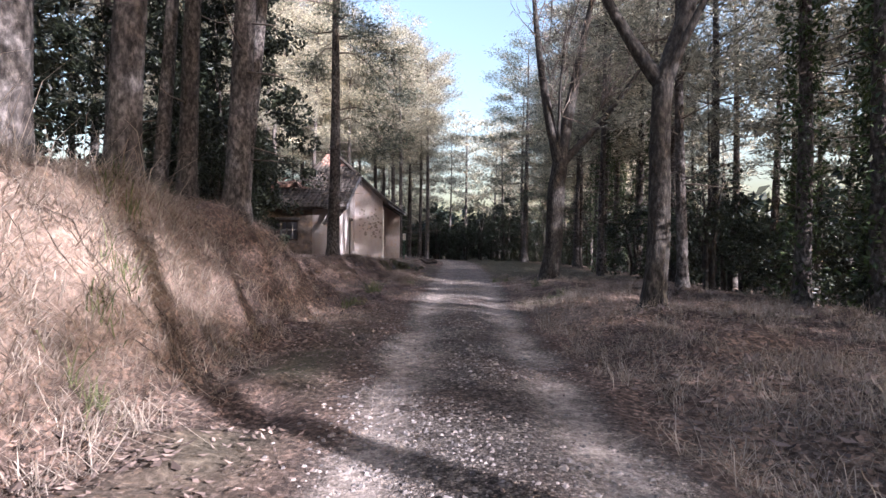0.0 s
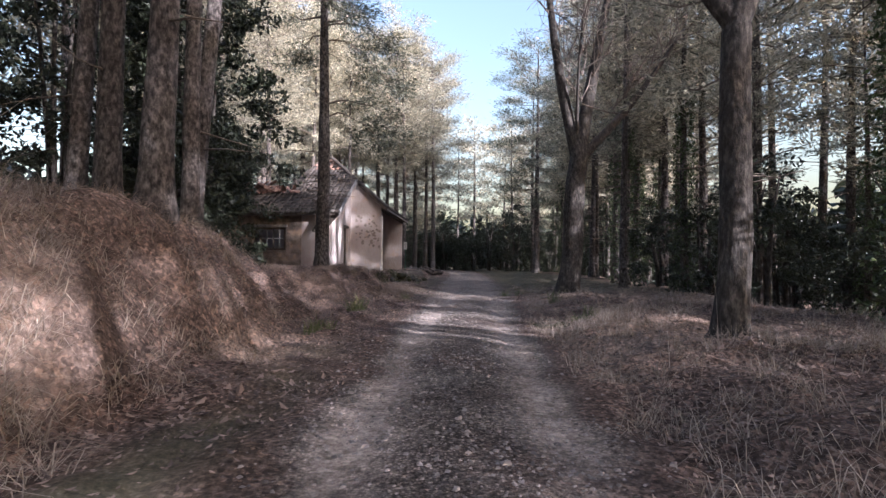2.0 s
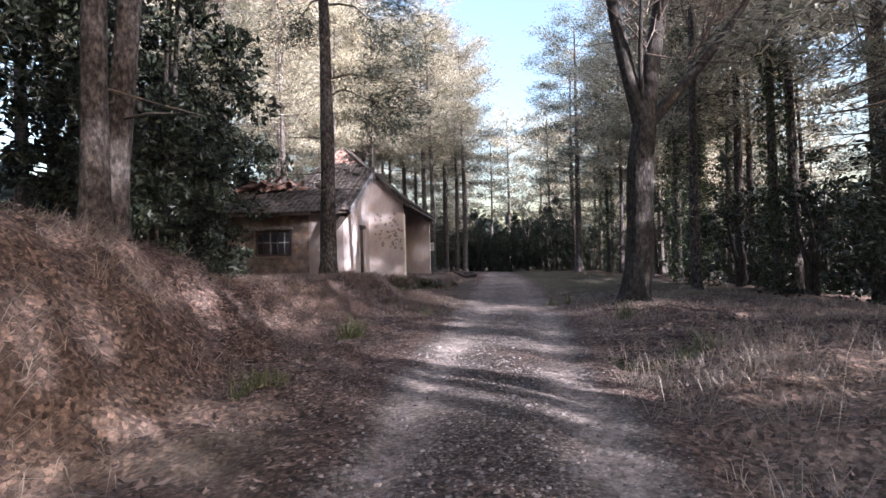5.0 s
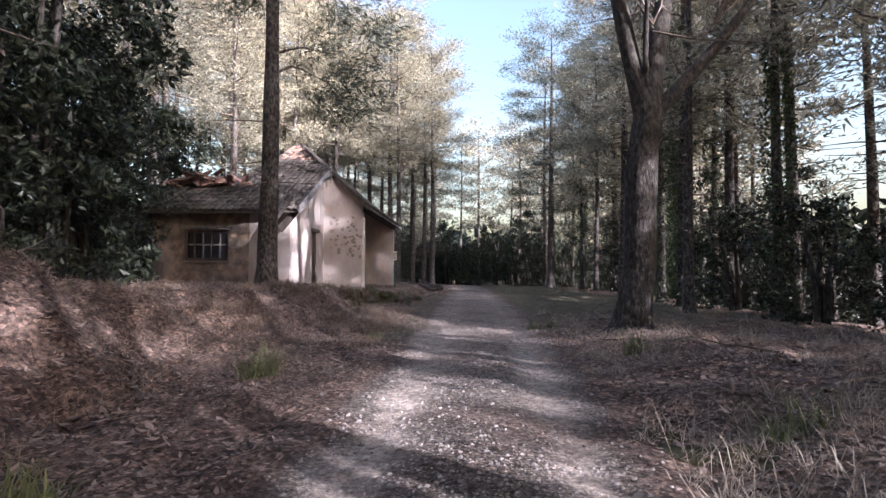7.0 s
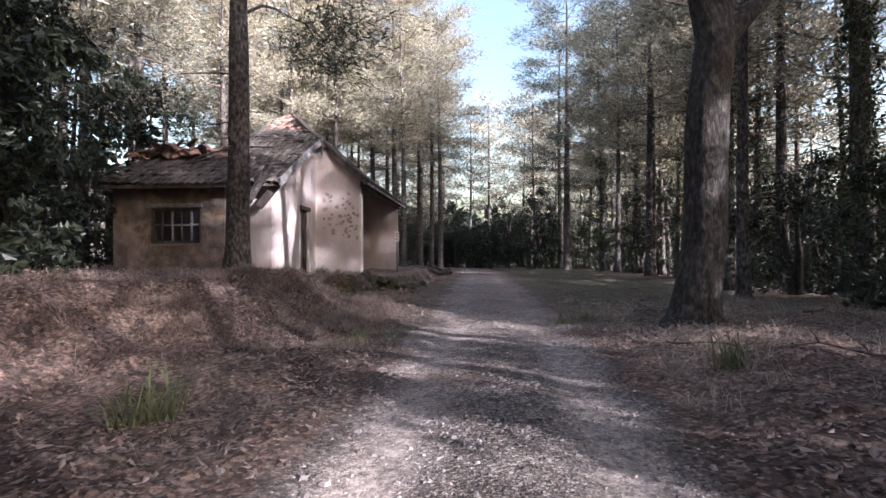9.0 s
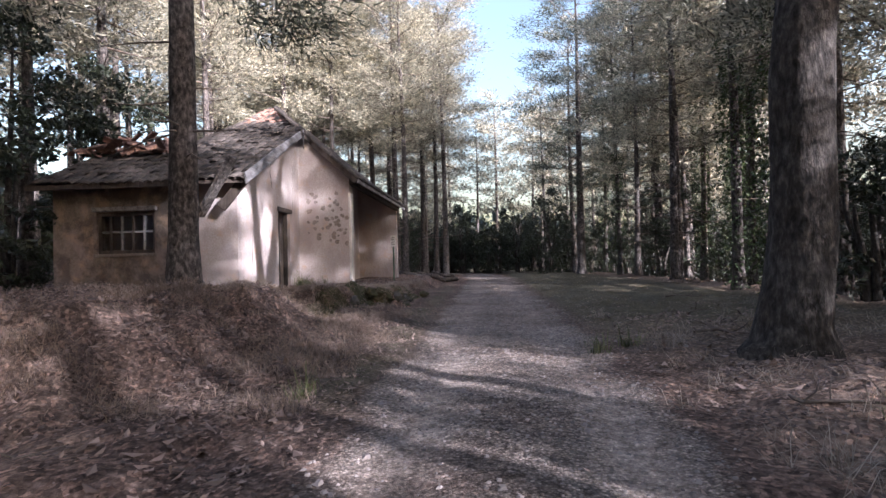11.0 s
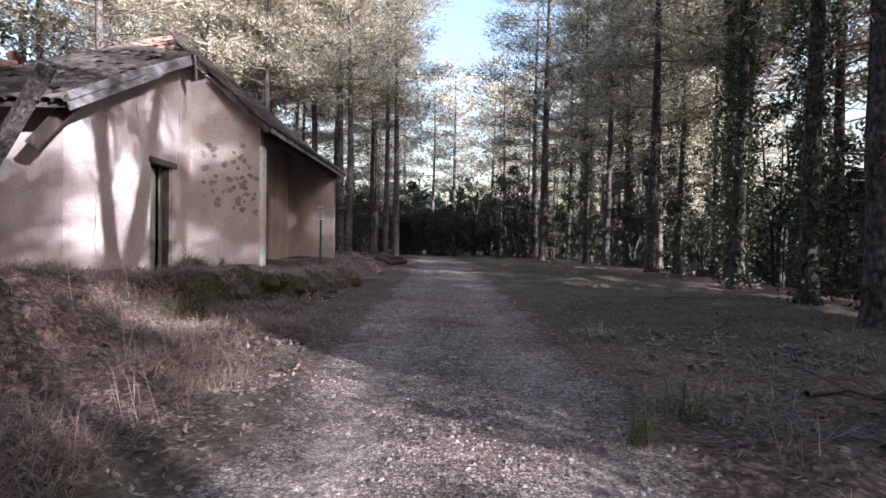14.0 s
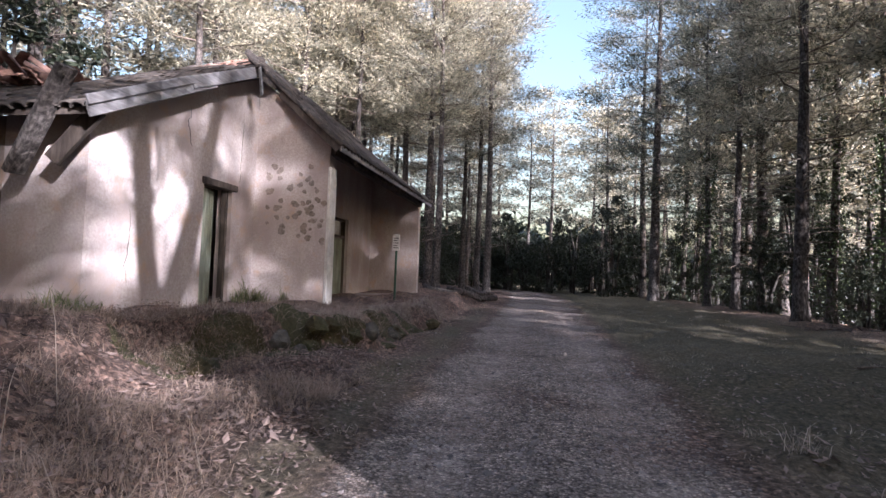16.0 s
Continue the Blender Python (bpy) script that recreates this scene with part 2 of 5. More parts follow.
    c = mixc(n, l, mask("loose"), c, mixc(n, l, 1.0, c, leaf_r.outputs[0], "MULTIPLY"))
    c = mixc(n, l, mask("lane"), c, peb)
    l.new(c, b.inputs["Base Color"])
    bp = n.new("ShaderNodeBump")
    bp.inputs["Strength"].default_value, bp.inputs["Distance"].default_value = 1.0, 0.045
    l.new(mixc(n, l, 0.45, fine.outputs[0], mixc(n, l, mask("lane"), mixc(n, l, mask("loose"), (0.5, 0.5, 0.5), leaf_shade), mixc(n, l, track, gap_r.outputs[0], (0.6, 0.6, 0.6)))), bp.inputs["Height"])
    l.new(bp.outputs[0], b.inputs["Normal"])
    return m


M_GROUND = ground_mat()

# ---- mesh helpers ----
rng = np.random.default_rng(7)


def mesh_from(name, verts, faces, mat, smooth=True):
    me = bpy.data.meshes.new(name)
    me.from_pydata([tuple(v) for v in verts] if not isinstance(verts, np.ndarray) else verts.tolist(), [], faces if isinstance(faces, list) else faces.tolist())
    me.materials.append(mat)
    if smooth:
        me.polygons.foreach_set("use_smooth", [True] * len(me.polygons))
    me.update()
    return me


def part_mesh(name, me, parent, label="", m=None):
    ob = new(name, me)
    ob.parent = parent
    if m is not None:
        ob.matrix_basis = m
    if label:
        ob["label"] = label
    return ob


def part(name, bm, mat, parent, label="", smooth=False):
    me = bpy.data.meshes.new(name)
    bm.to_mesh(me)
    bm.free()
    me.materials.append(mat)
    if smooth:
        me.polygons.foreach_set("use_smooth", [True] * len(me.polygons))
    return part_mesh(name, me, parent, label)


def box(bm, lo, hi, m=None, bevel=0.0):
    c = [(a + b) / 2 for a, b in zip(lo, hi)]
    s = [b - a for a, b in zip(lo, hi)]
    got = bmesh.ops.create_cube(bm, size=1, matrix=(m or Matrix()) @ Matrix.LocRotScale(c, None, s))
    if bevel:
        edges = {e for v in got["verts"] for e in v.link_edges}
        bmesh.ops.bevel(bm, geom=list(edges), offset=bevel, segments=1, affect="EDGES")
    return got["verts"]


def prism(bm, outline, depth_vec):
    """A slab: the outline in space, pushed along depth_vec."""
    d = Vector(depth_vec)
    a = [bm.verts.new(p) for p in outline]
    b = [bm.verts.new(Vector(p) + d) for p in outline]
    bm.faces.new(a)
    bm.faces.new(b[::-1])
    k = len(a)
    for i in range(k):
        bm.faces.new((a[i], b[i], b[(i + 1) % k], a[(i + 1) % k]))
    bmesh.ops.recalc_face_normals(bm, faces=bm.faces[:])


class Soup:
    """Vertices and faces gathered into one mesh."""
    def __init__(self):
        self.v, self.f, self.n = [], [], 0

    def add(self, verts, faces):
        verts = np.asarray(verts, float)
        self.v.append(verts)
        self.f.extend([tuple(int(i) + self.n for i in f) for f in faces])
        self.n += len(verts)

    def tube(self, pts, radii, sides=8, wobble=0.0, seed=0):
        pts = np.asarray(pts, float)
        g = np.random.default_rng(seed)
        k = len(pts)
        ring = np.linspace(0, 2 * np.pi, sides, endpoint=False)
        out = []
        for i in range(k):
            t = pts[min(i + 1, k - 1)] - pts[max(i - 1, 0)]
            t = t / (np.linalg.norm(t) + 1e-9)
            u = np.cross(t, (0.31, 0.95, 0.05) if abs(t[2]) > 0.5 else (0, 0, 1))
            u /= np.linalg.norm(u) + 1e-9
            w = np.cross(t, u)
            r = radii[i] * (1 + wobble * g.uniform(-1, 1, sides))
            out.append(pts[i] + (np.cos(ring) * r)[:, None] * u + (np.sin(ring) * r)[:, None] * w)
        faces = [(i * sides + j, i * sides + (j + 1) % sides, (i + 1) * sides + (j + 1) % sides, (i + 1) * sides + j) for i in range(k - 1) for j in range(sides)]
        faces.append(tuple(range((k - 1) * sides, k * sides)))
        self.add(np.concatenate(out), faces)

    def mesh(self, name, mat, smooth=True):
        v = np.concatenate(self.v) if self.v else np.zeros((0, 3))
        return mesh_from(name, v, self.f, mat, smooth)


def blades(g, centres, ways, length, width, droop=0.0):
    """Thin three-cornered blades from each centre along its way."""
    k = len(centres)
    side = np.cross(ways, g.normal(size=(k, 3)))
    side /= np.linalg.norm(side, axis=1)[:, None] + 1e-9
    ln = (length * g.uniform(0.6, 1.3, k))[:, None]
    tip = centres + ways * ln
    tip[:, 2] -= droop * ln[:, 0]
    v = np.empty((k * 3, 3))
    v[0::3], v[1::3], v[2::3] = centres - side * width / 2, centres + side * width / 2, tip
    return v, np.arange(k * 3).reshape(-1, 3)


def leaves(g, centres, size, flat=0.0):
    """Four-cornered leaves, folded a little, turned at random (flat: 1 lies down)."""
    k = len(centres)
    a = g.normal(size=(k, 3))
    a[:, 2] *= 1 - flat
    a /= np.linalg.norm(a, axis=1)[:, None] + 1e-9
    b = np.cross(a, g.normal(size=(k, 3)) * (1 - flat) + np.array([0, 0, 1.0]) * flat * 3)
    b /= np.linalg.norm(b, axis=1)[:, None] + 1e-9
    up = np.cross(a, b)
    s = (size * g.uniform(0.6, 1.4, k))[:, None]
    v = np.empty((k * 4, 3))
    v[0::4] = centres - a * s
    v[1::4] = centres - b * s * 0.5 + up * s * 0.22
    v[2::4] = centres + a * s
    v[3::4] = centres + b * s * 0.5 + up * s * 0.22
    i = np.arange(k)[:, None] * 4
    return v, np.concatenate([i + [0, 1, 2], i + [0, 2, 3]])


# ---- ground ----
def lerp(y, *pairs):
    return np.interp(y, [p[0] for p in pairs], [p[1] for p in pairs])


def wave(x, y, s, k):
    return (np.sin(x * s + 1.7 * k + 1.3 * np.sin(y * s * 0.7 + k)) + np.sin(y * s * 1.13 + 2.1 * k + 1.1 * np.sin(x * s * 0.83 - k))) / 2


def lane_mid(y):
    return lerp(y, (-20, 0.1), (0, 0.25), (6, 0.3), (12, 0.45), (20, 0.95), (28, 1.12), (45, 1.5), (58, 1.2), (75, -5.0))


def lane_half(y):
    return lerp(y, (0, 1.15), (10, 1.15), (20, 1.3), (45, 1.4), (75, 1.4))


def bank_foot(y):
    return lerp(y, (-5, -2.3), (4.6, -2.15), (8, -2.35), (10.5, -2.28), (12, -2.55), (14, -2.7), (15.6, -3.15), (17, -2.75), (18.5, -2.45), (19.7, -2.0), (21, -1.85), (22.5, -2.2), (24.5, -3.0), (26, -2.3), (27.5, -1.55), (31.7, -1.2), (40, -1.0), (80, -3.5))


def ground_height(x, y):
    x, y = np.asarray(x, float), np.asarray(y, float)
    s = bank_foot(y) - x                                  # metres up the bank
    top = lerp(y, (-8, 1.7), (3, 2.0), (9, 1.95), (12, 1.75), (13.6, 1.62), (15.5, 1.25), (17, 0.9), (20, 0.85), (22, 0.88), (25, 0.62), (30, 0.52), (40, 0.45), (60, 0.2))
    run = lerp(y, (0, 1.6), (9, 1.6), (12, 1.85), (14, 2.2), (15.6, 2.6), (18, 1.8), (20, 1.7), (23, 1.4), (24.5, 0.7), (27.5, 0.4), (32, 0.5), (36, 1.2), (50, 2.0))
    apron = 0.16 * np.clip((-0.7 - x) / 1.2, 0, 1) * np.clip((y - 17) / 3, 0, 1) * np.clip((36 - y) / 3, 0, 1)
    top = top - 0.16 * np.clip((y - 17) / 3, 0, 1) * np.clip((36 - y) / 3, 0, 1)
    q = np.clip(s / run, 0, 1)
    z = top * (q * q * (3 - 2 * q)) ** 0.9 + apron
    hut = np.clip((x + 13) / 2, 0, 1) * np.clip((y - 18) / 4, 0, 1) * np.clip((41 - y) / 3, 0, 1)
    z = z + np.clip(s - run, 0, 60) * 0.10 * (1 - hut) * np.clip((30 - np.abs(x)) / 30, 0.2, 1)
    e = x - (lane_mid(y) + lane_half(y))                  # metres past the lane's right edge
    rise = lerp(y, (0, 0.26), (16, 0.24), (22, 0.08), (45, 0.05))
    r = np.clip((e - 0.2) / 1.6, 0, 1)
    z = z + rise * r * r * (3 - 2 * r)
    z = z - np.clip(x - lerp(y, (0, 6.5), (18, 7), (26, 9.5), (45, 11), (60, 9)), 0, 14) * 0.12
    d = np.abs(x - lane_mid(y))
    z = z - 0.024 * np.exp(-((d - 0.74) / 0.24) ** 2) + 0.014 * np.exp(-(d / 0.4) ** 2)
    off = np.clip((d - lane_half(y)) / 0.6, 0, 1)
    z = z + off * (0.07 * wave(x, y, 1.9, 1) + 0.05 * wave(x, y, 4.3, 2) + 0.028 * wave(x, y, 9.5, 3) + 0.012 * wave(x, y, 19, 7)) + 0.004 * wave(x, y, 7, 5)
    z = z + np.clip(q * (1 - q) * 4, 0, 1) * (0.17 * wave(x, y, 2.3, 4) + 0.1 * wave(x, y, 5.1, 6) + 0.04 * wave(x, y, 12.0, 8))
    return z


def h(x, y):
    return float(ground_height(x, y))


def axis(parts, far):
    out = []
    for lo, hi, step in parts:
        out += list(np.arange(lo, hi, step))
    out.append(parts[-1][1])
    return np.array([-far, -far / 4, -far / 10] + out + [far / 10, far / 4, far])


gx = axis([(-30, -10, 1.0), (-10, -4.5, 0.3), (-4.5, 5, 0.09), (5, 10, 0.3), (10, 30, 1.0)], 1200)
gy = axis([(-20, 1, 0.6), (1, 27, 0.09), (27, 45, 0.25), (45, 100, 1.2)], 1200)
GX, GY = np.meshgrid(gx, gy)
GZ = ground_height(np.clip(GX, -40, 40), np.clip(GY, -25, 110))
NX, NY = len(gx), len(gy)
idx = np.arange(NX * NY).reshape(NY, NX)
quads = np.stack([idx[:-1, :-1], idx[:-1, 1:], idx[1:, 1:], idx[1:, :-1]], -1).reshape(-1, 4)
me = mesh_from("ground", np.stack([GX, GY, GZ], -1).reshape(-1, 3), quads, M_GROUND)
DX = np.abs(GX - lane_mid(GY))
lh = lane_half(GY)
patch = wave(GX, GY, 1.4, 8) * 0.5 + wave(GX, GY, 3.7, 9) * 0.5
dust = np.clip((lh + 0.12 - DX + 0.2 * patch) / lerp(GY, (10, 0.35), (20, 0.2)), 0, 1) * np.clip(lerp(GY, (0, 0.06), (13, 0.16), (19, 0.85)) + 0.8 * np.exp(-((DX - 0.74) / 0.27) ** 2) + 0.3 * patch, 0, 1)
straw = np.clip(0.25 + 0.7 * wave(GX, GY, 0.9, 11) + 0.4 * patch, 0, 1) * np.clip((DX - lh) / 0.7, 0, 1) * 0.8
turf = np.clip((GY - 18) / 6, 0, 1) * np.clip((GX - lane_mid(GY) - lh + 0.1) / 0.5, 0, 1) * np.clip((10 - GX) / 2, 0, 1) * 0.85
lane = np.clip((lh + 0.1 - DX + 0.22 * patch) / lerp(GY, (10, 0.35), (20, 0.2)), 0, 1) * np.clip(0.85 + 0.6 * patch, 0.3, 1)
track = np.clip(0.8 * np.exp(-((DX - 0.74) / 0.25) ** 2) + 0.35 * patch, 0, 0.9) * lerp(GY, (0, 1), (14, 0.9), (20, 0.5))
slope = np.clip((bank_foot(GY) - 0.15 - GX) / 0.5, 0, 1) * np.clip((9 - GY) / 3.5, 0, 1)
straw = np.maximum(straw, slope * np.clip(0.75 + 0.4 * patch, 0, 1))
straw = straw * (1 - 0.8 * np.clip((bank_foot(GY) - GX) / 0.5, 0, 1) * np.clip((GY - 6) / 2, 0, 1))
loose = 0.85 - 0.65 * slope
verge = np.exp(-((GX + 1.45 + 0.25 * patch) / 0.42) ** 2) * np.clip((GY - 1.5) / 1.5, 0, 1) * np.clip((11.5 - GY) / 3, 0, 1)
turf = np.maximum(turf, 0.9 * verge * np.clip(0.7 + 0.8 * patch, 0, 1))
edge_turf = np.exp(-((GX + 0.75 + 0.3 * patch) / 0.4) ** 2) * np.clip((GY - 17) / 2, 0, 1) * np.clip((40 - GY) / 4, 0, 1)
turf = np.maximum(turf, 0.9 * edge_turf * np.clip(0.75 + 0.6 * patch, 0, 1))
loose = np.clip(loose - 0.4 * np.maximum(verge, edge_turf) - 0.55 * turf, 0, 1)
for nm, val in (("loose", loose), ("dust", dust), ("lane", lane), ("track", track), ("straw", straw), ("turf", turf)):
    at = me.attributes.new(nm, "FLOAT", "POINT")
    at.data.foreach_set("value", val.reshape(-1).astype(np.float32))
ground = tagged(new("ground", me), "forest floor of red-brown leaf litter with a stony two-rut lane", "ground", kind="structure")

# ---- the hut ----
Z0 = 0.5                                   # floor level of the hut
S_EAVE_Y, S_EAVE_Z, S_RISE = 25.05, 3.25, 0.5      # south slope: height over y
E_EAVE_X, E_EAVE_Z, E_RISE = -2.95, 3.72, 0.88     # east slope: height over -x
RIDGE_X, HUT_W = -7.1, -9.7


def south_z(y):
    return S_EAVE_Z + S_RISE * (y - S_EAVE_Y)


def east_edge(y):
    return E_EAVE_X - 0.25 + 0.03 * (y - 30)


def east_z(x, y=34):
    return E_EAVE_Z + E_RISE * (E_EAVE_X - x)


hut = tagged(new("forest_house"), "abandoned plastered forest house with a mossy, half-collapsed tile roof", "house")
WALL = 0.32


def shell(bm, u0, u1, z0, tops, holes, spot):
    """One wall with its openings as a single shell; spot(u, z, d) gives the place at depth d (0 outside, 1 inside)."""
    us = sorted({u0, u1, *[v for q in holes for v in q[:2]]})
    zs = sorted({z0, *[v for q in holes for v in q[2:] if v > z0]}) + [None]
    def height(u, j):
        return zs[j] if zs[j] is not None else tops[0] + (tops[1] - tops[0]) * (u - u0) / (u1 - u0)
    v = {(i, j, d): bm.verts.new(spot(u, height(u, j), d)) for i, u in enumerate(us) for j in range(len(zs)) for d in (0, 1)}
    def solid(i, j):
        if not (0 <= i < len(us) - 1 and 0 <= j < len(zs) - 1):
            return False
        return not any(q[0] <= us[i] and us[i + 1] <= q[1] and q[2] <= zs[j] and zs[j + 1] is not None and zs[j + 1] <= q[3] for q in holes)
    for i in range(len(us) - 1):
        for j in range(len(zs) - 1):
            if not solid(i, j):
                continue
            bm.faces.new([v[i, j, 0], v[i + 1, j, 0], v[i + 1, j + 1, 0], v[i, j + 1, 0]])
            bm.faces.new([v[i, j, 1], v[i, j + 1, 1], v[i + 1, j + 1, 1], v[i + 1, j, 1]])
            for (di, dj), (a, b) in (((-1, 0), ((i, j), (i, j + 1))), ((1, 0), ((i + 1, j), (i + 1, j + 1))), ((0, -1), ((i, j), (i + 1, j))), ((0, 1), ((i, j + 1), (i + 1, j + 1)))):
                if not solid(i + di, j + dj):
                    bm.faces.new([v[(*a, 0)], v[(*b, 0)], v[(*b, 1)], v[(*a, 1)]])
    for k in [x for x in bm.verts if not x.link_faces]:
        bm.verts.remove(k)
    bmesh.ops.recalc_face_normals(bm, faces=bm.faces[:])


def wall_x(bm, x0, x1, y, z0, tops, holes=()):
    """A wall along x, its outer face at y, WALL thick towards +y; tops: height at x0 and x1; holes: (x0, x1, z0, z1)."""
    shell(bm, x0, x1, z0, tops, holes, lambda u, z, d: (u, y + WALL * d, z))


def wall_y(bm, y0, y1, x, z0, tops, holes=()):
    """A wall along y, its outer face at x, WALL thick towards -x."""
    shell(bm, y0, y1, z0, tops, holes, lambda u, z, d: (x - WALL * d, u, z))


XF, YS, YI, XP = -5.1, 25.5, 29.85, -3.55      # face with the door, south face, inner corner, porch front
YP, YE = 30.2, 38.4                          # porch side walls
bm = bmesh.new()
WIN = (-8.6, -7.15, 1.62, 2.62)
wall_x(bm, HUT_W, -6.45, YS, 0.0, (3.3, 3.3), [WIN])
part("wall", bm, M_PLASTER_ROT, hut, "brown mouldy plaster round the barred window")
bm = bmesh.new()
wall_x(bm, -6.45, XF - WALL, YS, 0.0, (3.3, 3.3))
part("wall", bm, M_PLASTER, hut)
bm = bmesh.new()
DOOR = (28.05, 28.98, 0.0, 2.82)
wall_y(bm, YS, YI + 0.2, XF, 0.0, (south_z(YS) - 0.12, south_z(YI + 0.2) - 0.2), [DOOR])
part("wall", bm, M_PLASTER, hut)
bm = bmesh.new()
prism(bm, [(XF - 0.02, YI, 0.0), (XP, YP, 0.0), (XP, YP, east_z(XP) - 0.16), (XF - 0.02, YI, east_z(XF) - 0.16)], (0, WALL, 0))
part("wall", bm, M_PLASTER, hut)
bm = bmesh.new()
wall_y(bm, YP + WALL, YE, XF, 0.0, (east_z(XF) - 0.2, east_z(XF) - 0.2), [(34.4, 35.9, 0.0, 2.95)])
part("wall", bm, M_PLASTER, hut)
bm = bmesh.new()
wall_x(bm, XF, -3.25, YE, 0.0, (east_z(XF) - 0.16, east_z(-3.25) - 0.16))
part("wall", bm, M_PLASTER, hut)
bm = bmesh.new()
wall_y(bm, YS + WALL, 43, HUT_W + WALL, 0.0, (3.3, 3.3))
part("wall", bm, M_PLASTER, hut)
bm = bmesh.new()
wall_x(bm, HUT_W + WALL, XF, 43 - WALL, 0.0, (3.3, 5.4))
part("wall", bm, M_PLASTER, hut)
# wall added to block the sky; its dark colour stands for indoor shade
bm = bmesh.new()
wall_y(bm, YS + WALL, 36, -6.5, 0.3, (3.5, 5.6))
part("wall", bm, M_DARK, hut, "added dark wall that hides the sky behind the doorway")
bm = bmesh.new()
wall_y(bm, YE + WALL, 43 - WALL, XF, 0.0, (5.4, 5.4))
part("wall", bm, M_PLASTER, hut)
bm = bmesh.new()
box(bm, (HUT_W + WALL, YS + WALL, 0.3), (XF - WALL, 43 - WALL, Z0))
part("floor_slab", bm, M_PATCH, hut)
bm = bmesh.new()
box(bm, (XF, YP + WALL, 0.2), (XP + 0.25, YE, Z0 - 0.02))
part("floor_slab", bm, M_PATCH, hut)
# pale worn edge of the porch wall
bm = bmesh.new()
box(bm, (XP - 0.02, YP - 0.02, 0.3), (XP + 0.05, YP + WALL + 0.02, 3.55), None, 0.012)
part("corner_strip", bm, M_WHITEPAINT, hut, "pale worn plaster strip on the wall's end")
# the roof: decks first
bm = bmesh.new()
VX = -4.72                                    # verge of the south slope
hipx = lambda y: E_EAVE_X - (south_z(y) - E_EAVE_Z) / E_RISE
HY1 = S_EAVE_Y + (east_z(RIDGE_X) - S_EAVE_Z) / S_RISE
HY0 = S_EAVE_Y + (east_z(VX) - S_EAVE_Z) / S_RISE
prism(bm, [(HUT_W - 0.3, S_EAVE_Y, south_z(S_EAVE_Y)), (VX, S_EAVE_Y, south_z(S_EAVE_Y)), (VX, HY0, south_z(HY0)), (RIDGE_X, HY1, south_z(HY1)), (-7.6, 31.4, south_z(31.4)), (-7.9, 28.6, south_z(28.6)), (HUT_W - 0.3, 28.0, south_z(28.0))], (0, 0, -0.09))
prism(bm, [(VX, YP - 0.32, east_z(VX)), (east_edge(30), YP - 0.32, east_z(east_edge(30))), (east_edge(39), 39.0, east_z(east_edge(30))), (RIDGE_X, 39.0, east_z(RIDGE_X)), (RIDGE_X, HY1, east_z(RIDGE_X)), (VX, HY0, east_z(VX))], (0, 0, -0.1))
deck = part("roof", bm, M_WOOD_DARK, hut, "dark boards under the tiles")
# fascia boards on the near verge: two weathered lengths, broken at the end
def board(bm, a, b, w, t, tilt=(0, 0, 0)):
    a, b = Vector(a), Vector(b)
    m = look(a, b)
    ln = (b - a).length
    box(bm, (-t / 2, -w / 2, -ln), (t / 2, w / 2, 0), m, 0.008)


bm = bmesh.new()
board(bm, (VX + 0.04, 25.0, south_z(25.0) - 0.02), (VX + 0.04, 27.6, south_z(27.6) + 0.0), 0.2, 0.035)
part("fascia_board", bm, M_WOOD, hut, "grey weathered fascia board")
bm = bmesh.new()
board(bm, (VX + 0.075, 24.95, south_z(24.95) + 0.11), (VX + 0.075, 27.0, south_z(27.0) + 0.12), 0.13, 0.03)
part("fascia_board", bm, M_WOOD, hut, "grey weathered fascia board")
bm = bmesh.new()
board(bm, (VX + 0.06, 26.95, south_z(26.95) + 0.07), (VX + 0.06, HY0 - 0.25, south_z(HY0 - 0.25) + 0.03), 0.21, 0.035)
part("fascia_board", bm, M_WOOD, hut, "grey weathered fascia board")
bm = bmesh.new()
board(bm, (VX + 0.12, HY0 - 0.2, south_z(HY0) + 0.02), (VX + 0.02, HY0 + 0.12, south_z(HY0) - 0.42), 0.16, 0.04)
part("broken_board", bm, M_WOOD, hut, "splintered board end hanging at the hip")
# fascia of the porch slope and its eave
bm = bmesh.new()
board(bm, (VX + 0.1, YP - 0.36, east_z(VX + 0.1) - 0.08), (east_edge(30) - 0.02, YP - 0.36, east_z(east_edge(30)) - 0.08), 0.15, 0.03)
part("verge_board", bm, M_WOOD_DARK, hut)
bm = bmesh.new()
board(bm, (east_edge(30) + 0.02, YP - 0.35, east_z(east_edge(30)) - 0.05), (east_edge(39) + 0.02, 39.0, east_z(east_edge(30)) - 0.05), 0.14, 0.035)
part("eave_board", bm, M_WOOD, hut, "grey weathered eave board")
bm = bmesh.new()
board(bm, (XP + 0.02, YP + 0.05, 3.95), (-3.22, YE, 3.85), 0.24, 0.16)
part("porch_beam", bm, M_WOOD_DARK, hut)
for y in np.arange(30.9, 38.4, 0.75):
    bm = bmesh.new()
    board(bm, (east_edge(y), y, east_z(east_edge(30)) - 0.16), (XF + 0.02, y, east_z(XF) - 0.2), 0.11, 0.08)
    part("rafter", bm, M_WOOD_DARK, hut)
# eave board and rafter ends of the window side
bm = bmesh.new()
board(bm, (HUT_W - 0.3, S_EAVE_Y - 0.02, S_EAVE_Z - 0.06), (-6.2, S_EAVE_Y - 0.02, S_EAVE_Z - 0.06), 0.13, 0.035)
part("eave_board", bm, M_WOOD_DARK, hut)
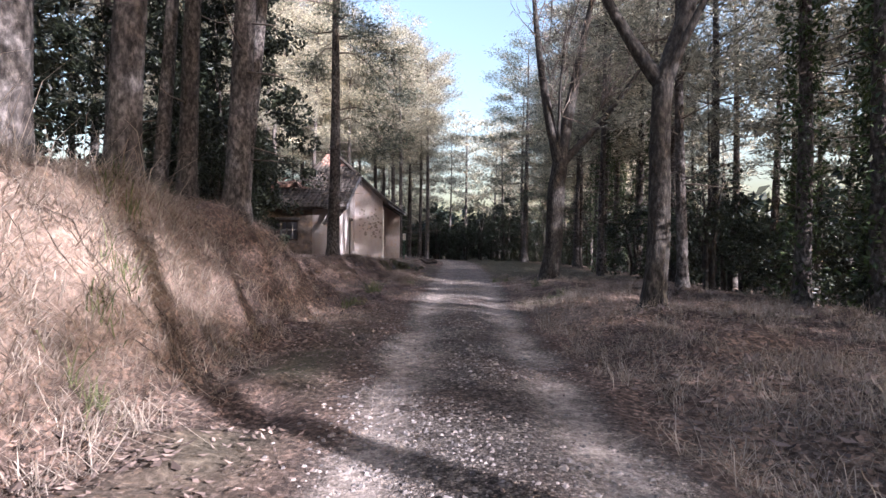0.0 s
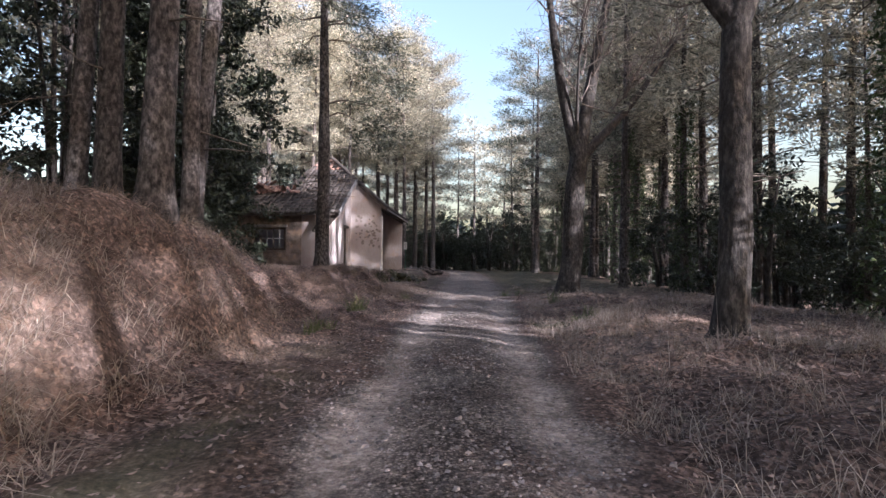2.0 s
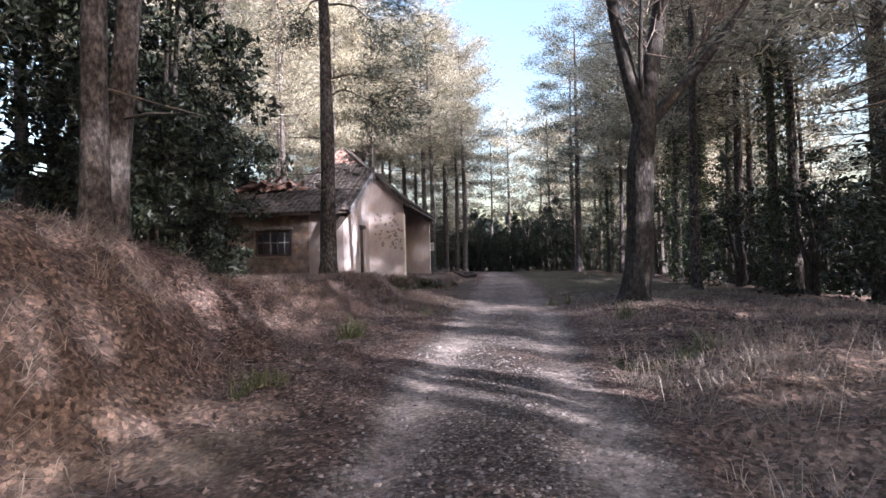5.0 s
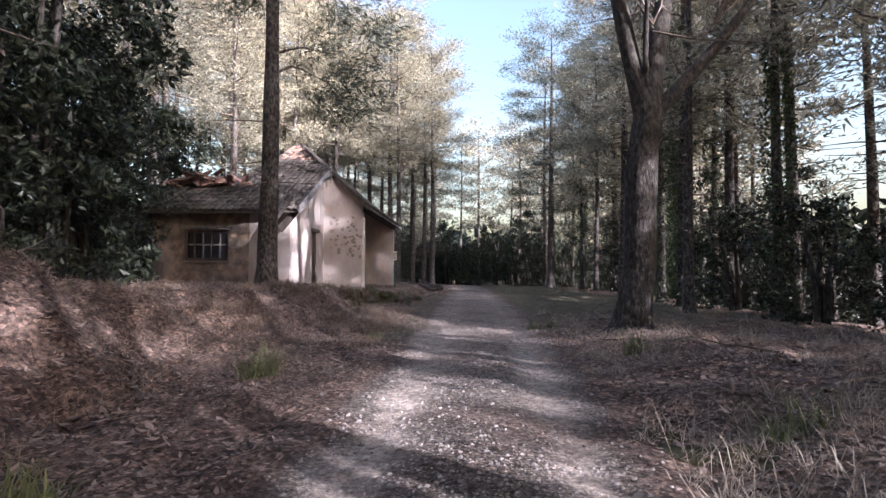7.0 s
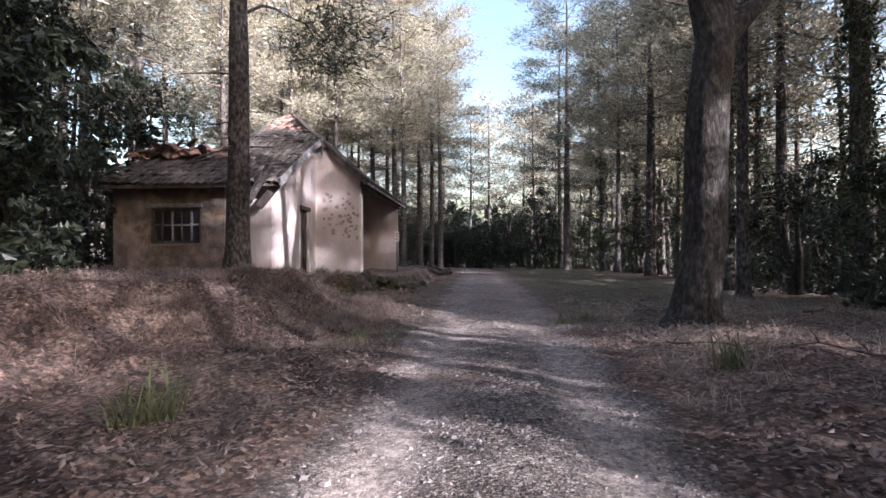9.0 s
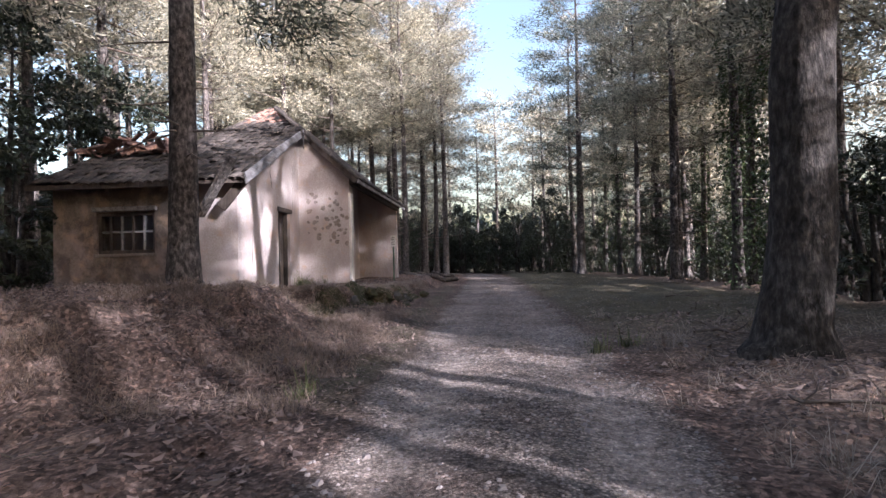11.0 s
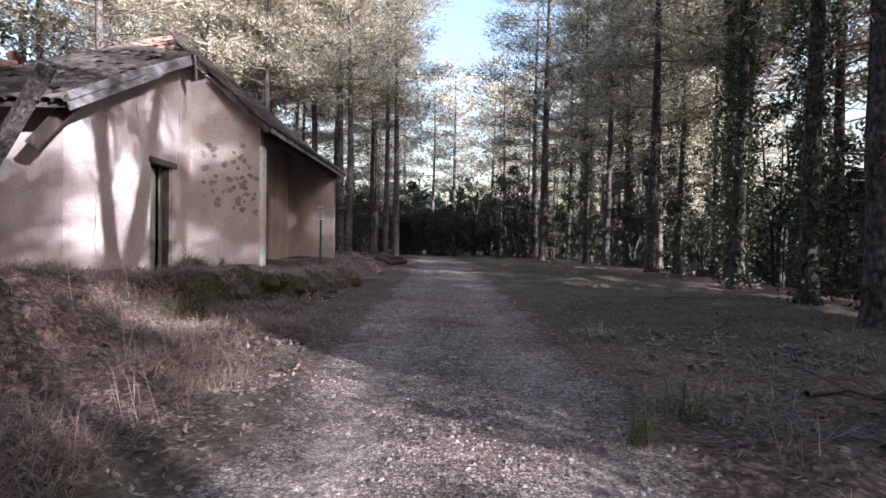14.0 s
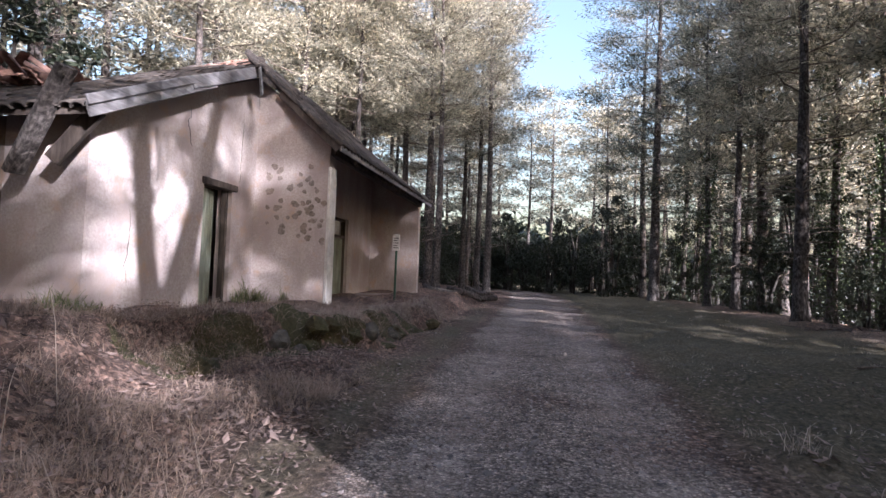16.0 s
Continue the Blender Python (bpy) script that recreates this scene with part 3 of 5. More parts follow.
# sunk strut leaning against the eave
bm = bmesh.new()
board(bm, (-5.8, 25.08, 2.42), (-4.9, 24.9, 3.72), 0.1, 0.24)
part("broken_rafter", bm, M_BARK, hut, "mossy grey broken rafter leaning from the sunken eave")
bm = bmesh.new()
board(bm, (-5.35, 25.2, 2.6), (-4.8, 25.3, 3.3), 0.22, 0.08)
part("broken_rafter", bm, M_WOOD_DARK, hut, "dark splintered rafter end under the eave")
# door in the wall: frame, half-open leaf, lintel
door = part_mesh("door", mesh_from("door", np.zeros((0, 3)), [], M_WOOD_DARK), hut)
bm = bmesh.new()
box(bm, (XF - 0.2, DOOR[0] - 0.06, 2.8), (XF + 0.03, DOOR[1] + 0.16, 2.93), None, 0.01)
part("lintel", bm, M_WOOD_DARK, door)
for y in (DOOR[0], DOOR[1] - 0.07):
    bm = bmesh.new()
    box(bm, (XF - 0.2, y, 0.4), (XF - 0.08, y + 0.07, 2.81), None, 0.006)
    part("frame", bm, M_WOOD_DARK, door)
leaf = part_mesh("leaf", mesh_from("leaf", np.zeros((0, 3)), [], M_GREENDOOR), door)
for i in range(5):
    bm = bmesh.new()
    m = pose(XF - 0.12, DOOR[0] + 0.08, 0, 0, 0, 18)
    box(bm, (0.0, 0.02 + 0.15 * i, 0.52), (0.035, 0.16 + 0.15 * i, 2.76), m, 0.006)
    part("plank", bm, M_GREENDOOR, leaf)
# barred window
window = part_mesh("window", mesh_from("window", np.zeros((0, 3)), [], M_WOOD_DARK), hut)
x0, x1, z0, z1 = WIN
for lo, hi in (((x0, 25.56, z0), (x0 + 0.08, 25.66, z1)), ((x1 - 0.08, 25.56, z0), (x1, 25.66, z1)), ((x0 + 0.08, 25.56, z0), (x1 - 0.08, 25.66, z0 + 0.08)), ((x0 + 0.08, 25.56, z1 - 0.09), (x1 - 0.08, 25.66, z1))):
    bm = bmesh.new()
    box(bm, lo, hi, None, 0.005)
    part("frame", bm, M_WOOD_DARK, window)
for i, x in enumerate(np.linspace(x0 + 0.3, x1 - 0.3, 4)):
    bm = bmesh.new()
    box(bm, (x - 0.03, 25.58, z0 + 0.08), (x + 0.03, 25.63, z1 - 0.09), None, 0.004)
    part("mullion", bm, M_WOOD if i % 2 else M_WOOD_DARK, window)
bm = bmesh.new()
box(bm, (x0 + 0.08, 25.585, 2.12), (x1 - 0.08, 25.625, 2.17), None, 0.004)
part("glazing_bar", bm, M_WOOD, window)
bm = bmesh.new()
box(bm, (x0 - 0.08, YS - 0.07, z1 + 0.02), (x1 + 0.08, YS + 0.1, z1 + 0.13), None, 0.01)
part("window_hood", bm, M_WOOD, window)
bm = bmesh.new()
box(bm, (x0 - 0.05, YS - 0.05, z0 - 0.08), (x1 + 0.05, YS + 0.2, z0 - 0.004), None, 0.01)
part("window_sill", bm, M_PATCH, window)
# porch door
pdoor = part_mesh("porch_door", mesh_from("porch_door", np.zeros((0, 3)), [], M_GREENDOOR), hut)
for i in range(6):
    bm = bmesh.new()
    box(bm, (XF - 0.2, 34.46 + 0.23 * i, 0.5), (XF - 0.16, 34.67 + 0.23 * i, 2.3), None, 0.006)
    part("plank", bm, M_GREENDOOR, pdoor)
for lo, hi in (((XF - 0.24, 34.4, 0.5), (XF - 0.1, 34.46, 2.95)), ((XF - 0.24, 35.84, 0.5), (XF - 0.1, 35.9, 2.95)), ((XF - 0.24, 34.46, 2.32), (XF - 0.1, 35.84, 2.4)), ((XF - 0.24, 34.46, 2.87), (XF - 0.1, 35.84, 2.95))):
    bm = bmesh.new()
    box(bm, lo, hi, None, 0.005)
    part("frame", bm, M_WOOD_DARK, pdoor)
bm = bmesh.new()
box(bm, (XF - 0.2, 34.48, 2.42), (XF - 0.15, 35.5, 2.85), None, 0.006)
part("transom_board", bm, M_WHITEPAINT, pdoor, "pale board nailed over the porch door")

# tiles of the south slope: barrel tiles, uneven
def barrel(w, ln, r):
    v, f = [], []
    for k, (y, s) in enumerate(((0, 1.0), (ln, 0.86))):
        for j in range(6):
            a = math.pi * j / 5
            v.append((-math.cos(a) * w / 2 * s, y, math.sin(a) * r * s))
    for k, (y, s) in enumerate(((0, 0.82), (ln, 0.7))):
        for j in range(6):
            a = math.pi * j / 5
            v.append((-math.cos(a) * w / 2 * s, y, math.sin(a) * r * s * 0.9 - 0.008))
    for j in range(5):
        f.append((j, j + 1, j + 7, j + 6))
        f.append((12 + j + 1, 12 + j, 12 + j + 6, 12 + j + 7))
        f.append((j + 1, j, 12 + j, 12 + j + 1))
    return v, f


tv, tf = barrel(0.24, 0.46, 0.075)
tile_me = mesh_from("tile", tv, tf, M_TILE)
tile_red = mesh_from("tile", tv, tf, M_TILE_RED)
pitch_s = math.degrees(math.atan(S_RISE))
rest, shards = Soup(), Soup()
g = np.random.default_rng(3)
made = 0
for row in range(26):
    y = S_EAVE_Y - 0.06 + row * 0.335
    if y > HY1 - 0.2:
        break
    for col in range(24):
        x = VX - 0.1 - col * 0.215
        if x < hipx(y) - 9 or x > min(VX, hipx(y + 0.3)) or x < HUT_W - 0.25:
            continue
        ruin = (-7.7 - x) + 0.35 * (y - 27.6)            # the fallen-in corner
        if y > 27.4 and ruin > 0 and x < -7.4 or g.uniform() < 0.02:
            continue
        sag = -0.06 * math.sin((x + 9) * 0.9) * 0.6 + g.normal(0, 0.012)
        m = pose(x + g.normal(0, 0.012), y + g.normal(0, 0.02), south_z(y) + 0.02 + max(sag, -0.03), pitch_s + g.normal(0, 2), g.normal(0, 3), g.normal(0, 3))
        red = y > 30.4 and g.uniform() < 0.8
        if made < 300 and x > -9.0:
            part_mesh("tile", tile_red if red else tile_me, deck, "", m)
            made += 1
        else:
            vv = np.array(tv) @ np.array(m.to_3x3()).T + np.array(m.translation)
            rest.add(vv, tf)
# fallen tiles heaped in the ruined corner
for k in range(150):
    x, y = g.uniform(-10, -7.4), g.uniform(26.6, 29.2)
    z = south_z(27.2) + 0.1 + 0.28 * math.exp(-((x + 8.6) / 1.2) ** 2) * g.uniform(0.2, 1.3) - 0.1 * abs(y - 27.6)
    m = pose(x, y, z, g.uniform(-40, 40), g.uniform(-40, 40), g.uniform(0, 360))
    shards.add(np.array(tv) @ np.array(m.to_3x3()).T + np.array(m.translation), tf)
# the east slope, joined
pitch_e = math.degrees(math.atan(E_RISE))
for row in range(13):
    xx = east_edge(30) + 0.05 - row * 0.26
    if xx < RIDGE_X:
        break
    ys = np.arange(max(YP - 0.3, S_EAVE_Y + (east_z(xx) - S_EAVE_Z) / S_RISE), 39.0, 0.215)
    for y in ys:
        m = pose(xx + 0.03 * (y - 30) * (row == 0), y + g.normal(0, 0.01), east_z(xx) + 0.015 + g.normal(0, 0.01), pitch_e + g.normal(0, 2), g.normal(0, 3), 90 + g.normal(0, 2))
        rest.add(np.array(tv) @ np.array(m.to_3x3()).T + np.array(m.translation), tf)
tagged(part_mesh("tiles", rest.mesh("tiles", M_TILE), deck, "lichen-grey barrel tiles"), kind="stuff")
tagged(part_mesh("tile_rubble", shards.mesh("tile_rubble", M_TILE_RED), deck, "heap of broken red tiles in the fallen-in corner"), kind="stuff")
hv = Vector((RIDGE_X - VX, HY1 - HY0, south_z(HY1) - south_z(HY0)))
for k in range(int(hv.length / 0.4)):
    p = Vector((VX, HY0, south_z(HY0))) + hv.normalized() * 0.4 * k
    m = look(p + Vector((0, 0, 0.05)), p + hv) @ pose(0, 0, 0, -90 + 0, 0, 0)
    part_mesh("ridge_tile", tile_me, deck, "", m @ Matrix.Diagonal((1.15, 1.0, 1.1, 1)))
# bare patches where plaster has come away on the wall beside the porch
px = Vector((XP - XF, YP - YI, 0))
for k in range(58):
    u, z = g.uniform(0.15, 0.95), 2.7 + g.normal(0, 0.48)
    p = Vector((XF, YI, 0)) + px * u
    r = g.uniform(0.025, 0.075)
    bm = bmesh.new()
    c = bmesh.ops.create_circle(bm, cap_ends=True, segments=20, radius=r, matrix=pose(p.x, p.y - 0.006, z, 90, 0, math.degrees(math.atan2(px.y, px.x))))
    for v in bm.verts:
        v.co += Vector((0.2 * math.sin(v.co.z / r * 2.3 + k) + g.normal(0, 0.06), 0, 0.2 * math.sin(v.co.x / r * 1.9 + 2 * k) + g.normal(0, 0.06))) * r
    part("bare_patch", bm, M_PATCH, hut)

# cracks in the gable plaster
for y0_, z0_, ln_, seed in ((29.22, 3.0, 1.5, 1), (26.3, 1.0, 1.1, 2), (27.6, 3.4, 0.7, 3)):
    gc = np.random.default_rng(seed)
    zz = np.linspace(z0_, z0_ + ln_, 14)
    yy = y0_ + np.cumsum(gc.normal(0, 0.022, 14))
    crack = Soup()
    crack.tube(np.stack([np.full(14, XF + 0.001), yy, zz], 1), np.interp(zz, [z0_, z0_ + ln_ / 2, z0_ + ln_], [0.003, 0.008, 0.002]), 5)
    part_mesh("crack", crack.mesh("crack", M_DARK), hut)

# ---- trees ----
def trunk_path(height, lean, bend, seed, k=14):
    g = np.random.default_rng(seed)
    t = np.linspace(0, 1, k)
    ph = g.uniform(0, 6.28, 2)
    x = lean[0] * t * height + bend * np.sin(t * 4 + ph[0]) - bend * np.sin(ph[0])
    y = lean[1] * t * height + bend * np.sin(t * 3.4 + ph[1]) - bend * np.sin(ph[1])
    z = t * height
    z[0] = -1.1
    return np.stack([x, y, z], 1)


def along(path, z):
    return np.array([np.interp(z, path[:, 2], path[:, 0]), np.interp(z, path[:, 2], path[:, 1]), z])


def pine(seed, height, radius, crown_from, spread, clumps, per, mat=M_NEEDLE, dead=8, lean=(0, 0), needle=0.32, width=0.066, pad=(0.4, 0.4, 0.15), sprays=(), label="tall pine with a bare fissured trunk and an open crown"):
    """Trunk with flared foot, whorled limbs, pads of needles on them, dead stubs below."""
    g = np.random.default_rng(seed)
    tree = tagged(new("pine_tree"), label, "tree", "pines of the wood")
    path = trunk_path(height, lean, 0.12, seed)
    tt = path[:, 2] / height
    rad = radius * (1 - 0.82 * np.clip(tt, 0, 1) ** 1.1) * (1 + 0.55 * np.exp(-np.clip(path[:, 2], 0, 9) / 0.28))
    s = Soup()
    fine = np.concatenate([[-1.1, 0.05, 0.25, 0.6], np.linspace(1.1, height, 18)])
    pts = np.array([along(path, z) for z in fine])
    rr = np.interp(fine, path[:, 2], radius * (1 - 0.85 * np.clip(tt, 0, 1) ** 1.1)) * (1 + 0.6 * np.exp(-np.clip(fine, 0, 9) / 0.3))
    s.tube(pts, rr, 12, 0.05, seed)
    part_mesh("trunk", s.mesh("trunk", M_BARK), tree)
    b, cen, out = Soup(), [], []
    for k in range(dead):
        z = g.uniform(2.0, max(crown_from, 2.5))
        a = g.uniform(0, 6.28)
        ln = g.uniform(0.5, 2.0)
        p = along(path, z)
        q = p + np.array([math.cos(a), math.sin(a), g.uniform(-0.3, 0.25)]) * ln
        mid = (p + q) / 2 + g.normal(0, 0.06, 3)
        b.tube([p, mid, q], [0.025, 0.016, 0.004], 4)
    limbs = max(8, clumps // 3)
    for k in range(limbs):
        f = (k + g.uniform(0, 1)) / limbs
        z = crown_from + (height - crown_from) * f ** 0.9
        a = k * 2.4 + g.uniform(-0.5, 0.5)
        ln = spread * (0.42 + 0.72 * math.sin(math.pi * (0.15 + 0.76 * f))) * g.uniform(0.55, 1.15)
        p = along(path, min(z, height - 0.1))
        d = np.array([math.cos(a), math.sin(a), g.uniform(-0.12, 0.25) + 0.35 * f])
        q = p + d * ln + [0, 0, 0.12 * ln]
        mid = p + d * ln * 0.5 - [0, 0, 0.06 * ln]
        b.tube([p, mid, q], [max(0.03, radius * 0.22 * (1 - f)), 0.024, 0.008], 5)
        for j in range(3):
            u = g.uniform(0.45, 1.0)
            c = p + d * ln * u + g.normal(0, 0.3, 3) * [1, 1, 0.4]
            cen.append((c, d))
            if u < 0.95:
                b.tube([p + d * ln * (u - 0.2), c], [0.014, 0.005], 3)
    for z, a, ln, fall in sprays:                      # long drooping limbs, bare near the trunk
        p, d = along(path, z), np.array([math.cos(a), math.sin(a), 0.0])
        line = [p + d * ln * u + [0, 0, 0.25 * math.sin(u * 3.1) - fall * u * u] + g.normal(0, 0.05, 3) for u in np.linspace(0, 1, 7)]
        b.tube(line, np.linspace(0.04, 0.008, 7), 6)
        for u in np.linspace(0.3, 1, 11):
            c = np.array([np.interp(u, np.linspace(0, 1, 7), [q[i] for q in line]) for i in range(3)])
            e = c + g.normal(0, 0.3, 3) - [0, 0, 0.22]
            b.tube([c, (c + e) / 2 + g.normal(0, 0.04, 3), e], [0.012, 0.008, 0.003], 4)
            if u > 0.45:
                cen.append((e, d - [0, 0, 0.8]))
    tagged(part_mesh("branchwork", b.mesh("branchwork", M_TWIG), tree), kind="stuff")
    cs, ws = [], []
    for c, d in cen:
        k = per
        off = g.normal(0, 1, (k, 3)) * pad
        way = off * [1.2, 1.2, 1.0] + d * 0.5 + g.normal(0, 0.5, (k, 3)) + [0, 0, 0.35]
        way /= np.linalg.norm(way, axis=1)[:, None]
        cs.append(c + off)
        ws.append(way)
    v, f = blades(g, np.concatenate(cs), np.concatenate(ws), needle, width, 0.1)
    part_mesh("crown", mesh_from("crown", v, f, mat, False), tree)
    return tree


def place(proto, x, y, turn=0, scale=1.0, dz=-0.05):
    return copy_thing(proto, pose(x, y, h(x, y) + dz, 0, 0, turn) @ Matrix.Scale(scale, 4))


def stand(tree, x, y, turn=0, dz=-0.05):
    tree.matrix_basis = pose(x, y, h(x, y) + dz, 0, 0, turn)
    return tree


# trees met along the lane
stand(pine(11, 18, 0.27, 9.6, 2.9, 96, 130, mat=M_NEEDLE_SHADED, lean=(0.012, 0.0), dead=18, needle=0.24, width=0.034, pad=(0.34, 0.34, 0.18), sprays=((9.6, -0.15, 3.4, 2.0), (9.0, 0.5, 2.9, 1.6), (6.5, -0.25, 3.0, 0.9), (6.1, 0.1, 2.3, 1.3), (9.3, 2.4, 2.2, 0.7), (10.2, -0.9, 2.8, 1.2)), label="straight pine with shade-coloured needles rooted on the bank before the house"), -4.85, 22.75)
stand(pine(12, 17, 0.225, 9, 3.2, 84, 105, lean=(0.05, -0.01), label="leaning pine on the crest of the bank"), -4.0, 9.9)
stand(pine(13, 16, 0.2, 8, 3.0, 84, 105, lean=(0.05, 0.0), label="slim pine leaning on the bank"), -5.35, 13.6)
stand(pine(14, 17, 0.19, 8, 3.0, 84, 105, lean=(0.045, 0.0)), -3.95, 6.3)
stand(pine(15, 17, 0.2, 9, 3.0, 84, 105, lean=(0.02, 0.0)), -4.3, 5.05)
stand(pine(16, 17, 0.21, 8, 3.0, 84, 105, lean=(0.04, 0.01)), -5.6, 11.3)
stand(pine(17, 16, 0.17, 8, 3.0, 84, 105, lean=(0.03, 0.0)), -6.4, 11.6)
stand(pine(18, 16, 0.18, 8, 3.0, 84, 105, lean=(0.03, 0.0)), -4.95, 12.8)


def bare_oak(seed, radius, fork, arms, label, twigs=26):
    """A leafless broadleaved tree: flared trunk, rising limbs, fine twigs."""
    g = np.random.default_rng(seed)
    tree = tagged(new("bare_tree"), label, "tree", "bare trees by the lane")
    s = Soup()
    z = np.concatenate([[-0.8, 0.0, 0.15, 0.4, 0.8], np.linspace(1.4, fork[2], 7)])
    pts = np.stack([fork[0] * (z / fork[2]) + 0.05 * np.sin(z * 1.3), fork[1] * (z / fork[2]), z], 1)
    s.tube(pts, radius * (1 + 0.55 * np.exp(-np.clip(z, 0, 9) / 0.25)) * (1 - 0.12 * z / fork[2]) * np.where(z > fork[2] - 0.05, 0.55, 1.0), 18, 0.09, seed)
    for ax, ay, az, r in arms:
        a, b = pts[-2] + [0, 0, 0.1], np.array([ax, ay, az], float)
        k = 8
        t = np.linspace(0, 1, k)[:, None]
        p = a + (b - a) * t + np.sin(t * np.pi) * (g.normal(0, 0.13, 3) + [0, 0, -0.12])
        s.tube(p, np.concatenate([[min(r * 1.35, radius * 0.84)], np.linspace(r * 1.08, r * 0.35, k - 1)]), 12, 0.08, seed)
    part_mesh("trunk", s.mesh("trunk", M_BARK_OAK), tree)
    b = Soup()
    for i in range(twigs):
        ax, ay, az, r = arms[i % len(arms)]
        o = np.array(fork) + (np.array([ax, ay, az]) - fork) * g.uniform(0.3, 1.0)
        d = g.normal(0, 1, 3) * [1, 1, 0.6] + [0, 0, 0.75] + 0.5 * (np.array([ax, ay, az]) - fork) / 3
        d /= np.linalg.norm(d)
        ln = g.uniform(0.9, 2.9)
        p = [o, o + d * ln * 0.35 + g.normal(0, 0.05, 3), o + d * ln * 0.7 + g.normal(0, 0.09, 3), o + d * ln + g.normal(0, 0.16, 3)]
        b.tube(p, [0.024, 0.018, 0.011, 0.004], 5)
        for j in range(4):
            u = p[1 + j % 3] + g.normal(0, 0.06, 3)
            w = g.normal(0, 1, 3) + [0, 0, 0.3]
            w /= np.linalg.norm(w)
            l2 = g.uniform(0.4, 1.1)
            b.tube([p[1 + j % 3], u + w * l2 * 0.5, u + w * l2 + g.normal(0, 0.12, 3)], [0.014, 0.009, 0.003], 4)
    tagged(part_mesh("twig_spray", b.mesh("twig_spray", M_TWIG), tree), kind="stuff")
    return tree


stand(bare_oak(21, 0.19, (0.25, 0.1, 4.5), [(-1.8, 0.4, 8.3, 0.11), (0.95, 0.3, 8.8, 0.155), (1.9, -0.5, 8.0, 0.07)], "leafless oak with a forked trunk on the grassy verge"), 3.7, 9.15)
stand(bare_oak(22, 0.34, (0.45, 0.0, 4.95), [(-0.7, 0.3, 12.0, 0.18), (1.9, 0.6, 12.0, 0.22), (3.9, 0.2, 8.9, 0.14), (0.3, -1.0, 9.0, 0.06)], "thick leafless oak dividing into three limbs beside the lane", 90), 4.0, 19.6)


# ---- the wood around ----
def ivy_on(tree, radius, top, seed, count=1500):
    """Ivy leaves wrapped thickly round a trunk."""
    g = np.random.default_rng(seed)
    z = top * g.uniform(0, 1, count) ** 0.8
    a = g.uniform(0, 6.28, count)
    r = radius + 0.05 + np.abs(g.normal(0, 0.16, count)) * (1.1 - z / top * 0.6) + 0.1 * np.sin(z * 2.1 + a * 2)
    v, f = leaves(g, np.stack([np.cos(a) * r, np.sin(a) * r, z], 1), 0.062)
    part_mesh("ivy", mesh_from("ivy", v, f, M_IVY, False), tree, "dark glossy ivy climbing the trunk")


def broadleaf(seed, height, spread, base, count, leaf=0.07, label="dark evergreen oak with small dense leaves", name="evergreen_oak", cat="tree"):
    """Several stems, limbs, and leaf clumps with gaps between them."""
    g = np.random.default_rng(seed)
    tree = tagged(new(name), label, cat, "evergreens of the wood")
    s, cl = Soup(), []
    stems = 4
    for k in range(stems):
        a = k * 1.7 + g.uniform(0, 1)
        q = np.array([math.cos(a) * spread * 0.3, math.sin(a) * spread * 0.3, height * g.uniform(0.75, 0.95)])
        p = [np.array([0.1 * math.cos(a), 0.1 * math.sin(a), -0.3]), q * [0.35, 0.35, 0.35], q * [0.7, 0.7, 0.7] + g.normal(0, 0.1, 3), q]
        s.tube(p, [0.075, 0.06, 0.045, 0.012], 7, 0.05, seed + k)
    part_mesh("trunk", s.mesh("trunk", M_BARK_OAK), tree)
    n_cl = max(16, int(count / 85))
    for k in range(n_cl):
        u = g.uniform(0, 1)
        z = base + (height - base) * u
        w = spread * math.sin(math.pi * min(0.97, 0.22 + 0.74 * u)) ** 0.7
        a, r = g.uniform(0, 6.28), w * math.sqrt(g.uniform(0.12, 1))
        cl.append((math.cos(a) * r, math.sin(a) * r, z))
    cl = np.array(cl)
    pick = g.integers(0, n_cl, count)
    rad = g.uniform(0.22, 0.55, n_cl)[pick]
    off = g.normal(0, 1, (count, 3))
    off /= np.linalg.norm(off, axis=1)[:, None]
    off *= (rad * g.uniform(0.55, 1.05, count))[:, None] * [1, 1, 0.7]
    v, f = leaves(g, cl[pick] + off, leaf)
    part_mesh("crown", mesh_from("crown", v, f, M_LEAF, False), tree)
    return tree


PROTO_NEAR = [pine(31, 18, 0.2, 5.6, 2.9, 84, 112, dead=24, needle=0.26, width=0.046), pine(32, 17, 0.17, 6.4, 2.6, 78, 112, dead=26, needle=0.26, width=0.046), pine(33, 19, 0.22, 7.2, 3.2, 87, 112, dead=22, needle=0.26, width=0.046), pine(34, 16, 0.15, 5.0, 2.4, 72, 112, dead=20, needle=0.26, width=0.046)]
PROTO_FAR = [pine(41, 18, 0.2, 7.0, 3.0, 72, 44, dead=8, needle=0.38, width=0.11, pad=(0.5, 0.5, 0.2)), pine(42, 20, 0.22, 8.0, 3.3, 78, 44, dead=8, needle=0.38, width=0.11, pad=(0.5, 0.5, 0.2)), pine(43, 16, 0.17, 5.0, 2.8, 69, 44, dead=8, needle=0.38, width=0.11, pad=(0.5, 0.5, 0.2))]
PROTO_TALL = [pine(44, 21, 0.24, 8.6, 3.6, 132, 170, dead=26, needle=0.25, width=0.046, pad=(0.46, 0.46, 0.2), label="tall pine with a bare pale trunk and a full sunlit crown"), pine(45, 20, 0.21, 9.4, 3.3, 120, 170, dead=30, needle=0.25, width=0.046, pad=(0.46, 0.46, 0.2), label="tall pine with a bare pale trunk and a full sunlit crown")]
